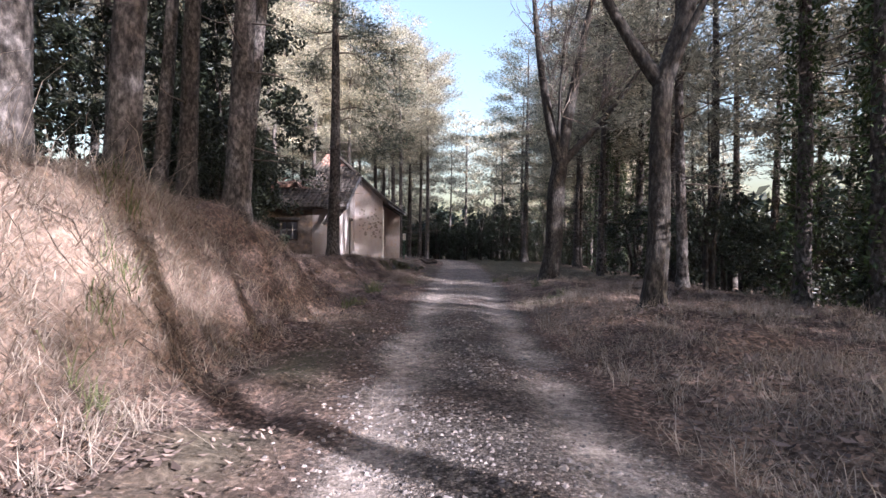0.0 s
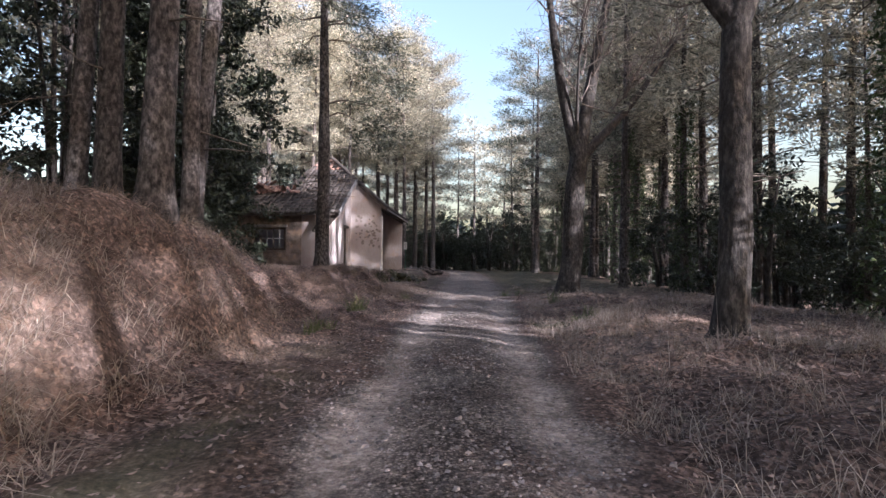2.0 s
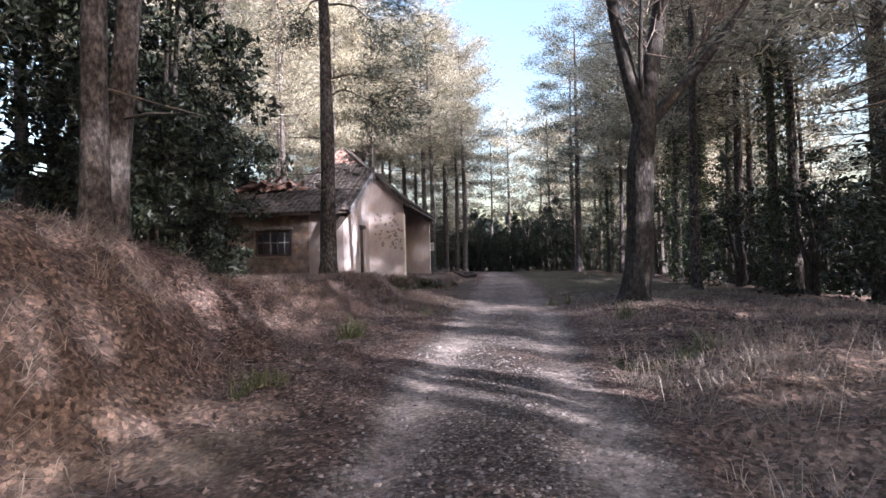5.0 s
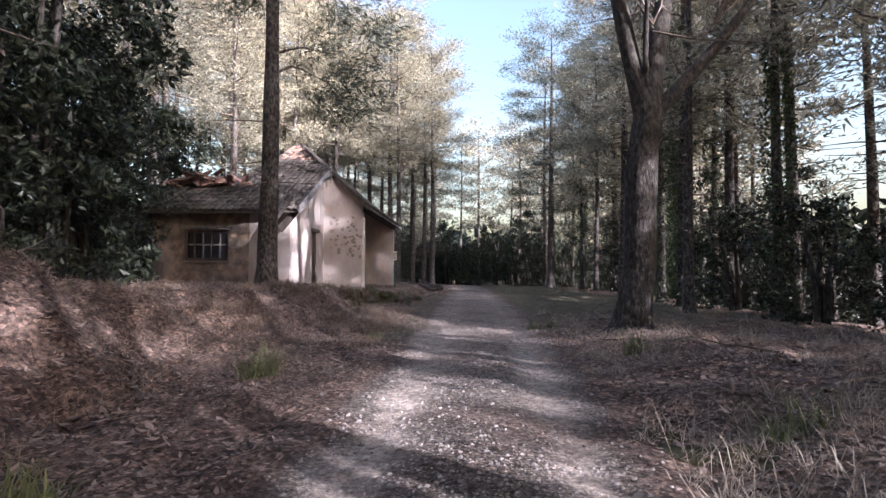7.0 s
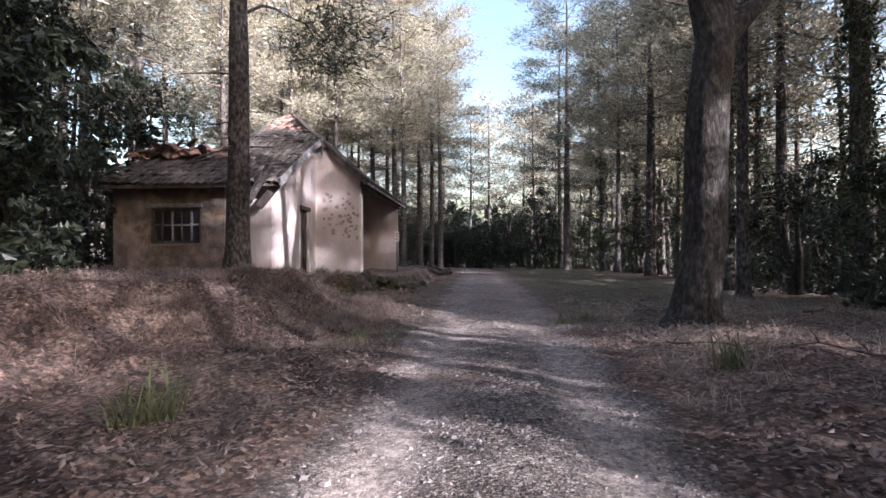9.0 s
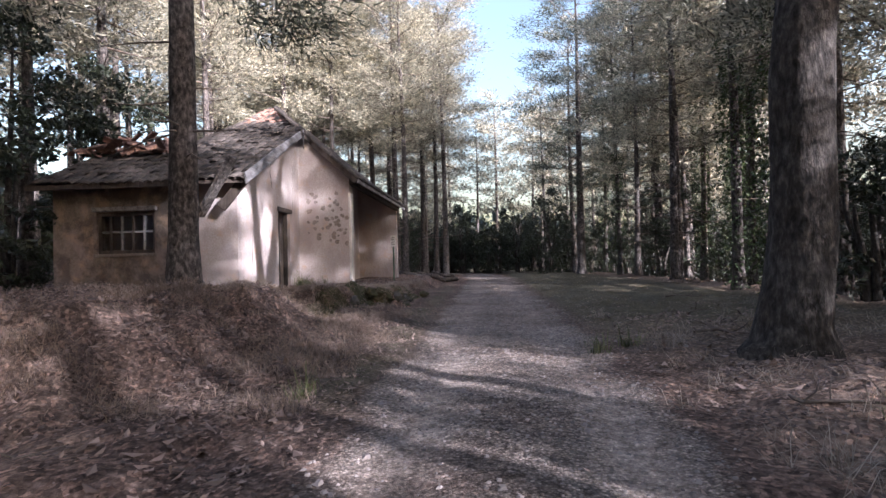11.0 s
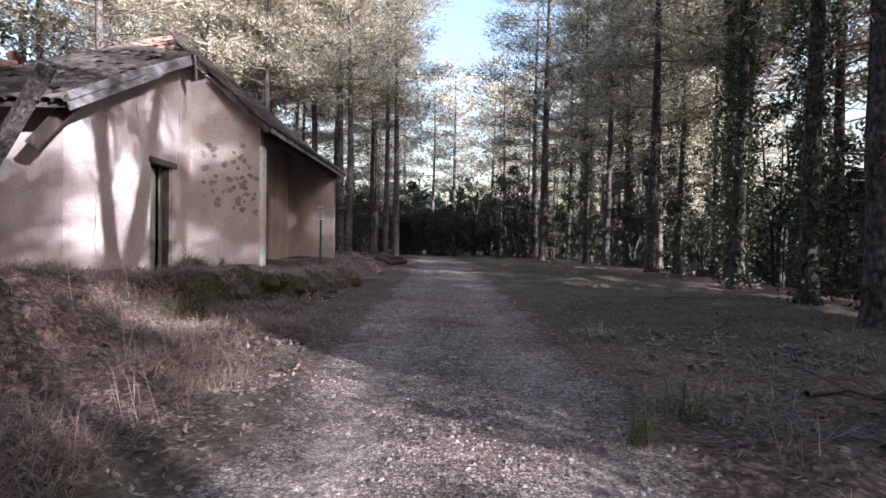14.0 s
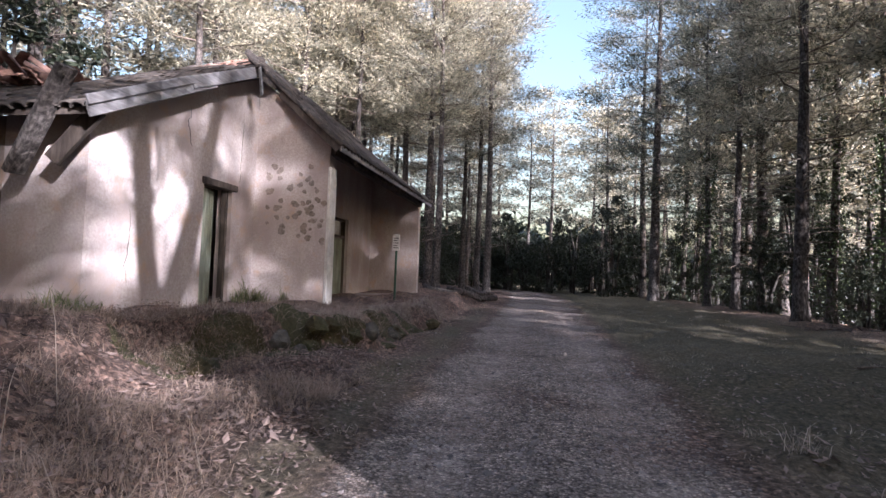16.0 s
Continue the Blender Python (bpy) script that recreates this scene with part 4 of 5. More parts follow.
BROAD_PINE = pine(46, 22, 0.32, 4.6, 4.6, 186, 170, mat=M_NEEDLE_SHADED, dead=12, needle=0.25, width=0.044, pad=(0.5, 0.5, 0.17), label="broad pine with shade-coloured needles and heavy boughs down to head height")
PROTO_IVY = [pine(51, 17, 0.19, 6.5, 2.7, 75, 84, dead=10, label="pine whose trunk is wrapped in dark ivy"), pine(52, 16, 0.17, 7.0, 2.6, 75, 84, dead=10, label="pine whose trunk is wrapped in dark ivy")]
ivy_on(PROTO_IVY[0], 0.24, 10.5, 1, 3000)
ivy_on(PROTO_IVY[1], 0.2, 8.0, 2, 2300)
SHRUB = [broadleaf(61, 2.4, 1.3, 0.0, 2200, 0.062, "low dark evergreen bush under the pines", "bush", "bush"), broadleaf(62, 3.4, 1.4, 0.0, 2600, 0.062, "tall dark evergreen bush under the pines", "bush", "bush")]
YOUNG_OAK = broadleaf(64, 6.2, 1.9, 0.0, 5200, 0.075, "young dark evergreen oak among the pine trunks")
OAK = broadleaf(63, 9.5, 2.5, 0.0, 15000, 0.08)
place(OAK, -10.6, 10.2, 60, 0.8)
place(YOUNG_OAK, -8.7, 8.6, 80, 1.15)
place(YOUNG_OAK, -10.9, 23.4, 20, 1.2)
place(YOUNG_OAK, -11.8, 26.4, 110, 1.25)
place(YOUNG_OAK, -11.4, 29.8, 210, 1.2)
place(YOUNG_OAK, -8.4, 20.4, 50, 1.0)
place(YOUNG_OAK, -7.7, 18.9, 170, 0.85)
stand(OAK, -6.9, 17.2)
place(OAK, -9.6, 19.0, 130, 0.9)
place(OAK, -8.9, 14.5, 240, 0.95)

# picked places of trees that stand out: (x, y, prototype, turn, scale)
spots = [(9.9, 38.6, PROTO_NEAR[0], 10, 1.05), (10.4, 39.6, PROTO_NEAR[2], 80, 1.0), (11.6, 35.2, PROTO_IVY[0], 30, 1.1), (14.0, 41.0, PROTO_IVY[1], 200, 1.1),
         (7.6, 25.0, PROTO_NEAR[1], 120, 1.0), (8.6, 27.8, PROTO_IVY[0], 70, 1.0), (-1.6, 51.0, PROTO_TALL[0], 20, 0.95), (-2.4, 52.6, PROTO_TALL[1], 90, 1.0), (-3.9, 46.2, PROTO_TALL[1], 180, 0.98),
         (-4.6, 47.8, PROTO_TALL[0], 250, 1.0), (-6.5, 49.5, PROTO_TALL[0], 330, 0.97), (6.6, 14.2, PROTO_NEAR[3], 100, 1.0),
         (9.3, 31.5, PROTO_IVY[1], 45, 1.1), (8.0, 50.5, BROAD_PINE, 45, 0.95), (11.9, 46.0, BROAD_PINE, 160, 0.9), (12.6, 37.4, PROTO_IVY[0], 250, 1.15),
         (-8.6, 46.5, PROTO_TALL[1], 60, 1.0), (-11.5, 45.5, PROTO_TALL[0], 140, 1.0), (-12.5, 38.0, PROTO_TALL[1], 210, 1.0), (-12.8, 31.5, PROTO_TALL[0], 15, 0.95), (-14.2, 42.0, PROTO_TALL[0], 290, 1.0)]
taken = [(-4.85, 22.75), (-3.6, 9.3), (-5.35, 13.6), (-3.95, 6.3), (-4.3, 5.05), (-5.6, 11.3), (-6.4, 11.6), (-4.95, 12.8), (3.6, 9.15), (4.0, 19.6), (-6.9, 17.2), (-9.6, 19.0), (-8.9, 14.5)]
taken += [(5.6, 17.6)]      # tree place left empty, to let sun onto the house wall
for x, y, p, a, s in spots:
    place(p, x, y, a, s)
    taken.append((x, y))


def free(x, y):
    if y < 0.0:
        return x < -4.0 or x > 4.2
    if y < 9 and 0 < x < 6.8:
        return False
    if y < 24 and -4.6 < x < lerp(y, (0, 4.6), (9, 5.2), (24, 6.6)):
        return False
    if 12 < y < 25 and -9.8 < x < 0:
        return False
    if 22 < y < 45 and -11.5 < x < lerp(y, (22, 6.8), (30, 9.3), (40, 9.6), (45, 9.0)):
        return False
    if 45 <= y < 60 and lerp(y, (45, -2.6), (60, -3.2)) < x < lerp(y, (45, 8.6), (60, 6.6)):
        return False
    if 60 <= y < 66 and -3.5 < x < 5:
        return False
    return True


# gaps in the canopy through which the sun comes down to the lane, the bank and the house
SUNNY = [(-2.9, 3.0, 1.3, 1.7), (-0.6, 2.4, 0, 1.0), (0.7, 2.2, 0, 0.8), (-1.5, 3.6, 0.1, 0.9), (-3.5, 4.7, 1.9, 1.2), (-2.0, 21.0, 0.2, 0.8), (-2.2, 23.4, 0.2, 0.5), (0.5, 12.6, 0, 0.6), (1.3, 10.2, 0, 0.8), (-5.1, 27.2, 1.8, 1.7), (-4.2, 30.0, 1.6, 0.9), (-9, 28, 4, 2.0), (-7.4, 25.4, 1.2, 0.6), (-12, 36, 9, 2.5)]


def lit_top(x, y):
    """How high a tree may grow at (x, y) and leave those places in the sun; and whether the sun comes in under its crown."""
    sx, sy, rise = math.sin(SUN_AZ), math.cos(SUN_AZ), math.tan(SUN_EL)
    best, under = 99.0, False
    for px_, py_, pz_, r in SUNNY:
        d = (x - px_) * sx + (y - py_) * sy
        w = abs((x - px_) * sy - (y - py_) * sx)
        if d > 0 and w < r + 0.9:
            top = pz_ + d * rise - 0.4 - h(x, y)
            if top < 5.6 and w > 0.35:
                under = True
            else:
                best = min(best, top)
    return best, under


# tree places skipped on purpose, so that sun comes in
CLEARED = [(5.5, -0.1), (12.0, -3.1), (10.6, -1.1), (13.7, 11.3), (16.6, 0.7), (15.6, 9.8), (8.2, 6.1), (9.2, 8.7), (16.6, -6.6), (7.0, 2.4), (16.4, -9.7), (7.5, 9.3), (8.6, 6.9), (9.7, 1.3), (6.0, 11.3), (10.9, 3.4), (7.6, 4.8), (15.8, 3.0)]
g = np.random.default_rng(19)
for k in range(16000):
    x, y = g.uniform(-34, 34), g.uniform(-24, 88)
    if abs(x) > 24 and y < 15 or x < -25 or y < -2 and x < 1 or y > 80 or not free(x, y) or x > lerp(y, (-24, 16), (0, 17), (40, 16), (55, 18), (62, 34)) or lit_top(x, y)[0] < (18.0 if lit_top(x, y)[1] else 8.0):
        continue
    dense = 2.35 if 4 < x < 17 and y < 48 else 3.3 if y < 60 and x > -14 else 4.3
    if min((x - a) ** 2 + (y - b) ** 2 for a, b in taken) < dense ** 2:
        continue
    taken.append((x, y))
    if any(abs(x - a) < 0.06 and abs(y - b) < 0.06 for a, b in CLEARED):
        continue
    own = np.random.default_rng(k)
    if x > 12.5 and y > 24 and own.uniform() < 0.28:
        continue
    near = -1 < y < 48 and abs(x) < 12 or 45 < y < 58 and -12 < x < 12
    if near and x > 4 and own.uniform() < 0.5:
        p = PROTO_IVY[own.integers(0, 2)]
    else:
        p = PROTO_NEAR[own.integers(0, 4)] if near else PROTO_FAR[own.integers(0, 3)]
        if -15 < x < -3 and 43 < y < 58:
            p = PROTO_TALL[own.integers(0, 2)]
    if lit_top(x, y)[1]:
        p = PROTO_NEAR[2]
    place(p, x, y, own.uniform(0, 360), 1.05 if lit_top(x, y)[1] else (1.25 if x < -11 and y > 20 else 1.0) * min(own.uniform(0.85, 1.12), lit_top(x, y)[0] / 18.5))
    if len(taken) > 385:
        break
spare = [(-17.3, 30.2), (-19.5, 20.3), (-14.4, 33.7), (-16.2, 26.4), (21.3, 75.6), (-20.7, 40.2), (24.4, 65.9), (12.8, 42.3), (12.2, 32.6), (-16.5, 47.0), (-10.2, 50.5), (15.6, 52.5)]
for p, (x, y) in zip((*PROTO_NEAR, *PROTO_FAR, *PROTO_IVY, *PROTO_TALL, BROAD_PINE), spare):
    stand(p, x, y)
# a pine added out of view, to shade the foot of the bank
place(PROTO_NEAR[3], 12.4, -1.2, 90, 1.1)
# a trunk beside the start of the walk, whose shadow crosses the lane
place(PROTO_NEAR[2], 7.4, -2.83, 120, 0.9)
for x, y, k, turn in ((8.3, 12.0, 1, 130), (9.2, 10.9, 0, 250), (8.0, 9.4, 1, 310)):
    place(PROTO_IVY[k], x, y, turn, 1.08)
# pines added towards the sun, mostly out of view, to cast shade
for x, y, k, turn in ((18.8, 12.3, 0, 189), (21.5, 10.9, 5, 91), (25.6, 4.7, 3, 305), (23.6, 4.9, 3, 353), (19.0, 10.4, 5, 61), (18.2, 17.4, 0, 84), (20.7, -10.6, 3, 53), (20.0, -5.7, 0, 183), (27.4, -12.6, 3, 152), (13.2, 8.6, 3, 188), (17.7, 15.1, 3, 53), (15.5, -7.0, 0, 195), (10.5, 3.6, 0, 243), (22.7, 0.9, 0, 78), (25.8, -6.8, 3, 47), (19.3, -8.1, 5, 292), (27.0, 2.4, 5, 340)):
    place((*PROTO_NEAR, *PROTO_FAR)[k], x, y, turn)
# pines added behind the trees on the sunny side, to keep those in shade
g = np.random.default_rng(37)
added = 0
for k in range(3000):
    x, y = g.uniform(17.2, 27), g.uniform(6, 27)
    if min((x - a) ** 2 + (y - b) ** 2 for a, b in taken) < 3.5 ** 2 or lit_top(x, y)[0] < 20 or added > 15:
        continue
    taken.append((x, y))
    added += 1
    if any(abs(x - a) < 0.1 and abs(y - b) < 0.1 for a, b in CLEARED):
        continue
    place(PROTO_FAR[k % 3], x, y, k * 61, 0.9 + 0.04 * (k % 6))
# bushes: the dark thicket where the lane ends, and under the right-hand trees
g = np.random.default_rng(23)
bushes = [(-6.2, 15.8, 0.7), (-7.6, 16.8, 1.1), (-6.6, 15.2, 0.9), (-8.6, 20.6, 1.0), (-9.2, 22.2, 0.8), (-10.8, 20.6, 1.3), (-12.0, 23.5, 1.3), (-9.5, 10.5, 1.2), (-8.2, 7.6, 1.1), (-10.5, 47.5, 1.4), (-8.0, 51.5, 1.3), (-5.5, 53.5, 1.2)]
for k in range(16):
    bushes.append((-6.8 + 1.25 * k + g.normal(0, 0.4), 62.5 + 3 * math.sin(k * 0.45) + g.normal(0, 1.0), g.uniform(1.25, 1.75)))
for k in range(400):
    x, y = g.uniform(6.5, 16), g.uniform(5, 58)
    if x < lerp(y, (5, 7.2), (18, 7.6), (26, 9.6), (40, 11.2), (58, 8.0)) or min((x - a) ** 2 + (y - b) ** 2 for a, b, _ in bushes) < 4.6:
        continue
    bushes.append((x, y, g.uniform(0.8, 1.4)))
    if len(bushes) > 54:
        break
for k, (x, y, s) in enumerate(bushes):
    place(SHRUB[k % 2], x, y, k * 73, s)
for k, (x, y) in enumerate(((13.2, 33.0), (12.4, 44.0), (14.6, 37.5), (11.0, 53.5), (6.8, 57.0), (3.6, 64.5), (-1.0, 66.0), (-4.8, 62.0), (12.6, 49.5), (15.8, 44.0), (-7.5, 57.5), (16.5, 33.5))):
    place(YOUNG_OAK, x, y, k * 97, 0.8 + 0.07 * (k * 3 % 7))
stand(YOUNG_OAK, 15.0, 56.5)
stand(SHRUB[0], 12.2, 18.4)
stand(SHRUB[1], 16.4, 47.0)

# ---- on the ground ----
def grass(name, label, centres, per, length, width, mat, lean=0.55, seed=0):
    """Tufts of bent blades, each of two pieces."""
    g = np.random.default_rng(seed)
    c = np.repeat(np.asarray(centres), per, axis=0)
    k = len(c)
    c = c + g.normal(0, 0.055, (k, 2))
    z = ground_height(c[:, 0], c[:, 1])
    a = g.uniform(0, 6.28, k)
    ln = length * g.uniform(0.4, 1.35, k)
    ln = ln * np.repeat(g.uniform(0.6, 1.3, len(centres)), per)
    out = np.clip(lean * g.uniform(0.35, 1.7, k), 0, 2.4)
    dx, dy = np.cos(a), np.sin(a)
    b0 = np.stack([c[:, 0], c[:, 1], z - 0.02], 1)
    b1 = b0 + np.stack([dx * out * ln * 0.45, dy * out * ln * 0.45, ln * 0.62 / (1 + 0.3 * out)], 1)
    b2 = b0 + np.stack([dx * out * ln * 1.05, dy * out * ln * 1.05, ln * np.clip(1.0 - 0.5 * out, 0.08, 1)], 1)
    sd = np.stack([-dy, dx, np.zeros(k)], 1) * (width * g.uniform(0.6, 1.3, k))[:, None] / 2
    v = np.empty((k * 5, 3))
    v[0::5], v[1::5], v[2::5], v[3::5], v[4::5] = b0 - sd, b0 + sd, b1 - sd * 0.8, b1 + sd * 0.8, b2
    i = np.arange(k)[:, None] * 5
    f = np.concatenate([i + [0, 1, 3], i + [0, 3, 2], i + [2, 3, 4]])
    return tagged(new(name, mesh_from(name, v, f, mat, False)), label, "grass", kind="stuff")


def scatter(count, xr, yr, keep, seed):
    g = np.random.default_rng(seed)
    x, y = g.uniform(*xr, count), g.uniform(*yr, count)
    d = np.abs(x - lane_mid(y)) - lane_half(y)
    ok = keep(x, y, d) > g.uniform(0, 1, count)
    ok &= ~((x < XF + 0.1) & (y > YS - 0.1) & (y < 43)) & ~((x < XP) & (y > YP - 0.2) & (y < 43))
    return np.stack([x[ok], y[ok]], 1)


bankish = lambda x, y: np.clip((bank_foot(y) + 0.3 - x) / 0.8, 0, 1)
tall = scatter(5200, (-6.5, -1.6), (0.8, 12), lambda x, y, d: bankish(x, y) * np.clip(0.55 + 0.6 * wave(x, y, 1.2, 3), 0.06, 1) * np.clip(1.35 - y / 7.5, 0.12, 1), 1)
grass("dry_grass", "pale dry straw grass hanging over the bank", tall, 22, 0.29, 0.0075, M_STRAW, 1.35, 1)
mid = scatter(7000, (-6, 0), (8, 36), lambda x, y, d: bankish(x, y) * np.clip(0.35 + 0.6 * wave(x, y, 1.1, 5), 0.1, 1), 2)
grass("dry_grass", "straw-coloured grass on the low bank before the house", mid, 17, 0.19, 0.005, M_RUSSET, 1.3, 2)
right = scatter(6500, (1.4, 8), (1.5, 24), lambda x, y, d: np.clip(d / 0.5, 0, 1) * np.clip(0.4 + 0.6 * wave(x, y, 1.3, 7), 0.05, 1) * np.clip(1.5 - (x - 2) / 5, 0.2, 1) * np.clip(1.6 - y / 14, 0.15, 1), 3)
grass("dry_grass", "long dry grass on the verge beside the oaks", right, 15, 0.26, 0.0055, M_STRAW, 1.0, 3)
fringe = scatter(2400, (-3, 9), (18, 45), lambda x, y, d: np.clip(d / 0.4, 0, 1) * np.clip(0.25 + 0.5 * wave(x, y, 1.7, 2), 0.04, 0.7), 4)
grass("short_grass", "short faded turf beside the lane", fringe, 12, 0.09, 0.007, M_STRAW, 0.9, 4)
tangle = scatter(2600, (-4.2, -1.0), (17.5, 25.5), lambda x, y, d: np.clip(0.3 + 0.9 * wave(x, y, 2.3, 21), 0.04, 1), 31)
grass("dry_grass", "reddish tangled dry grass below the house", tangle, 20, 0.22, 0.005, M_RUSSET, 1.1, 31)
green = np.array([(-2.75, 4.3), (-2.9, 4.6), (-2.4, 3.6), (-3.6, 5.9), (-3.4, 5.6), (-1.85, 11.3), (-2.05, 11.0), (-1.95, 11.5), (-4.7, 25.1), (-4.85, 25.3), (-4.55, 25.2), (-5.2, 25.3), (-4.85, 29.2), (-4.75, 28.9), (-4.6, 29.4), (-4.3, 29.7), (-3.9, 7.3), (2.1, 20.4), (2.6, 20.9), (-1.2, 18.4), (2.9, 12.6), (2.75, 12.4)])
grass("green_grass", "tufts of green grass among the straw", np.repeat(green, 3, axis=0) + rng.normal(0, 0.08, (len(green) * 3, 2)), 18, 0.3, 0.012, M_GREEN, 0.6, 5)
foot = np.array([(-4.95, 25.0), (-4.9, 25.2), (-5.15, 25.25), (-4.9, 24.85), (-4.85, 29.1), (-4.8, 29.3), (-4.7, 29.5), (-1.95, 14.9), (-2.1, 14.8), (-2.0, 15.05), (2.95, 16.3), (3.0, 16.4)])
grass("green_grass", "green tufts at the foot of the house wall", np.repeat(foot, 3, axis=0) + rng.normal(0, 0.07, (len(foot) * 3, 2)), 16, 0.42, 0.014, M_GREEN, 0.7, 15)
crest = np.stack([rng.uniform(-4.1, -3.1, 70), rng.uniform(3.4, 6.6, 70)], 1)
grass("grass_stalks", "arching bleached stalks along the crest of the bank", crest, 3, 0.85, 0.007, M_STRAW, 0.9, 16)
stalks = np.array([(-3.3, 4.2), (-3.5, 4.8), (-3.4, 5.4), (-3.7, 5.0), (-3.1, 3.9), (-3.8, 5.7), (-2.9, 3.5), (-3.6, 4.4), (-1.5, 19.8), (-1.8, 21.8), (-2.4, 22.4), (-1.1, 21.4), (-2.9, 5.2), (-3.0, 4.7), (-3.2, 4.4), (-1.3, 20.9), (-1.15, 20.7), (-0.95, 22.1), (2.3, 9.6), (2.4, 10.0), (2.2, 12.3), (1.9, 12.6), (-1.25, 14.3), (2.6, 10.8), (3.0, 8.1), (3.2, 7.9)])
grass("grass_stalks", "tall bleached grass stalks", np.repeat(stalks, 3, axis=0) + rng.normal(0, 0.22, (len(stalks) * 3, 2)), 2, 0.75, 0.005, M_STRAW, 0.45, 6)


def litter(count, xr, yr, keep, size, seed, label):
    p = scatter(count, xr, yr, keep, seed)
    g = np.random.default_rng(seed + 50)
    z = ground_height(p[:, 0], p[:, 1]) + g.uniform(0.01, 0.05, len(p)) * (1 + 1.2 * bankish(p[:, 0], p[:, 1]))
    v, f = leaves(g, np.stack([p[:, 0], p[:, 1], z], 1), size, 0.72)
    return tagged(new("fallen_leaves", mesh_from("fallen_leaves", v, f, M_LITTER, False)), label, "leaves", kind="stuff")


litter(118000, (-7, 8), (0.8, 27), lambda x, y, d: np.clip(d / 0.5 + 0.08, 0, 1) * (1 - 0.75 * bankish(x, y) * np.clip((11 - y) / 4, 0, 1)) * (1 - 0.7 * np.exp(-((x + 1.45) / 0.4) ** 2) * (y < 10)) * np.clip(0.6 + 0.6 * wave(x, y, 1.5, 13), 0.1, 1) * (1 - 0.75 * (x > 2) * np.clip((y - 17) / 4, 0, 1)), 0.026, 7, "brown oak leaves lying on the forest floor")
litter(16000, (-1.5, 3), (0.8, 28), lambda x, y, d: np.clip(0.2 + 0.35 * wave(x, y, 2.1, 4), 0.03, 0.7) * np.clip(1 + d / 1.3, 0, 1), 0.02, 8, "crumbled brown leaves along the middle of the lane")


litter(15000, (-5.5, 6.5), (2.0, 24), lambda x, y, d: np.clip(d / 0.7 - 0.1, 0, 1) * (1 - 0.8 * bankish(x, y) * np.clip((9 - y) / 3, 0, 1)) * np.clip(0.15 + 0.75 * wave(x, y, 1.1, 17), 0.02, 1), 0.055, 21, "large curled pale-brown leaves drifted below the bank")


def stones(count, xr, yr, keep, size, seed, label):
    p = scatter(count, xr, yr, keep, seed)
    g = np.random.default_rng(seed + 90)
    k = len(p)
    s = size * np.clip(g.lognormal(0, 0.4, k), 0.4, 2.0)
    z = ground_height(p[:, 0], p[:, 1]) - s * 0.05
    base = np.array([(1, 0, 0), (0, 1, 0), (-1, 0, 0), (0, -1, 0), (0.55, 0.1, 0.5), (-0.1, 0.5, 0.5), (-0.5, -0.3, 0.5), (0.15, -0.5, 0.5)], float)
    a = g.uniform(0, 6.28, k)
    v = base[None] * g.uniform(0.7, 1.25, (k, 8, 1)) * s[:, None, None]
    x = v[..., 0] * np.cos(a)[:, None] - v[..., 1] * np.sin(a)[:, None]
    y = v[..., 0] * np.sin(a)[:, None] + v[..., 1] * np.cos(a)[:, None]
    v = np.stack([x + p[:, 0:1], y + p[:, 1:2], v[..., 2] + z[:, None]], -1).reshape(-1, 3)
    t = np.array([(0, 1, 5, 4), (1, 2, 6, 5), (2, 3, 7, 6), (3, 0, 4, 7), (4, 5, 6, 7)])
    f = (np.arange(k)[:, None, None] * 8 + t[None]).reshape(-1, 4)
    return tagged(new("gravel", mesh_from("gravel", v, f, M_STONE, False)), label, "gravel", kind="stuff")


stones(68000, (-1.6, 4), (0.8, 34), lambda x, y, d: np.clip(-d / 0.5 + 0.25, 0.02, 1) * np.clip(0.55 + 0.5 * wave(x, y, 1.9, 6), 0.1, 1), 0.0125, 9, "pale crushed stones strewn on the lane")

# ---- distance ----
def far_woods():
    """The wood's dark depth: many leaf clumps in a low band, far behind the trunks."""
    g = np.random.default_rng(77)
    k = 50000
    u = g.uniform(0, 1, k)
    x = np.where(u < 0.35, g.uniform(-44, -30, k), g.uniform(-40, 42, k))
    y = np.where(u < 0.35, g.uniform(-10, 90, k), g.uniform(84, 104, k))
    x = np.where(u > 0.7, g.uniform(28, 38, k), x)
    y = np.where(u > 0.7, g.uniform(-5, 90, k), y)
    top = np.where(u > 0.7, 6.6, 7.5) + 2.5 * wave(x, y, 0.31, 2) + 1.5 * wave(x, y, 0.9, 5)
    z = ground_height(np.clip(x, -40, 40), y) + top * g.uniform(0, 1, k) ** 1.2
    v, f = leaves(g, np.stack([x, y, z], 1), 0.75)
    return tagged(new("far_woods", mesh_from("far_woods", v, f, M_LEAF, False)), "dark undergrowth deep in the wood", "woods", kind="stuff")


far_woods()


# ---- mossy stones along the step before the house ----
def boulder(name, size, seed, mat, label, parent=None):
    g = np.random.default_rng(seed)
    bm = bmesh.new()
    bmesh.ops.create_icosphere(bm, subdivisions=2, radius=1)
    ax = g.uniform(0.7, 1.3, 3) * [1.25, 1.0, 0.7]
    ph = g.uniform(0, 6, 3)
    for v in bm.verts:
        n = v.co.normalized()
        k = 1 + 0.16 * math.sin(n.x * 3.1 + ph[0]) + 0.13 * math.sin(n.y * 4.3 + ph[1]) + 0.1 * math.sin(n.z * 5.2 + ph[2])
        v.co = Vector((n.x * ax[0], n.y * ax[1], n.z * ax[2])) * k * size
    me = bpy.data.meshes.new(name)
    bm.to_mesh(me)
    bm.free()
    me.materials.append(mat)
    return me


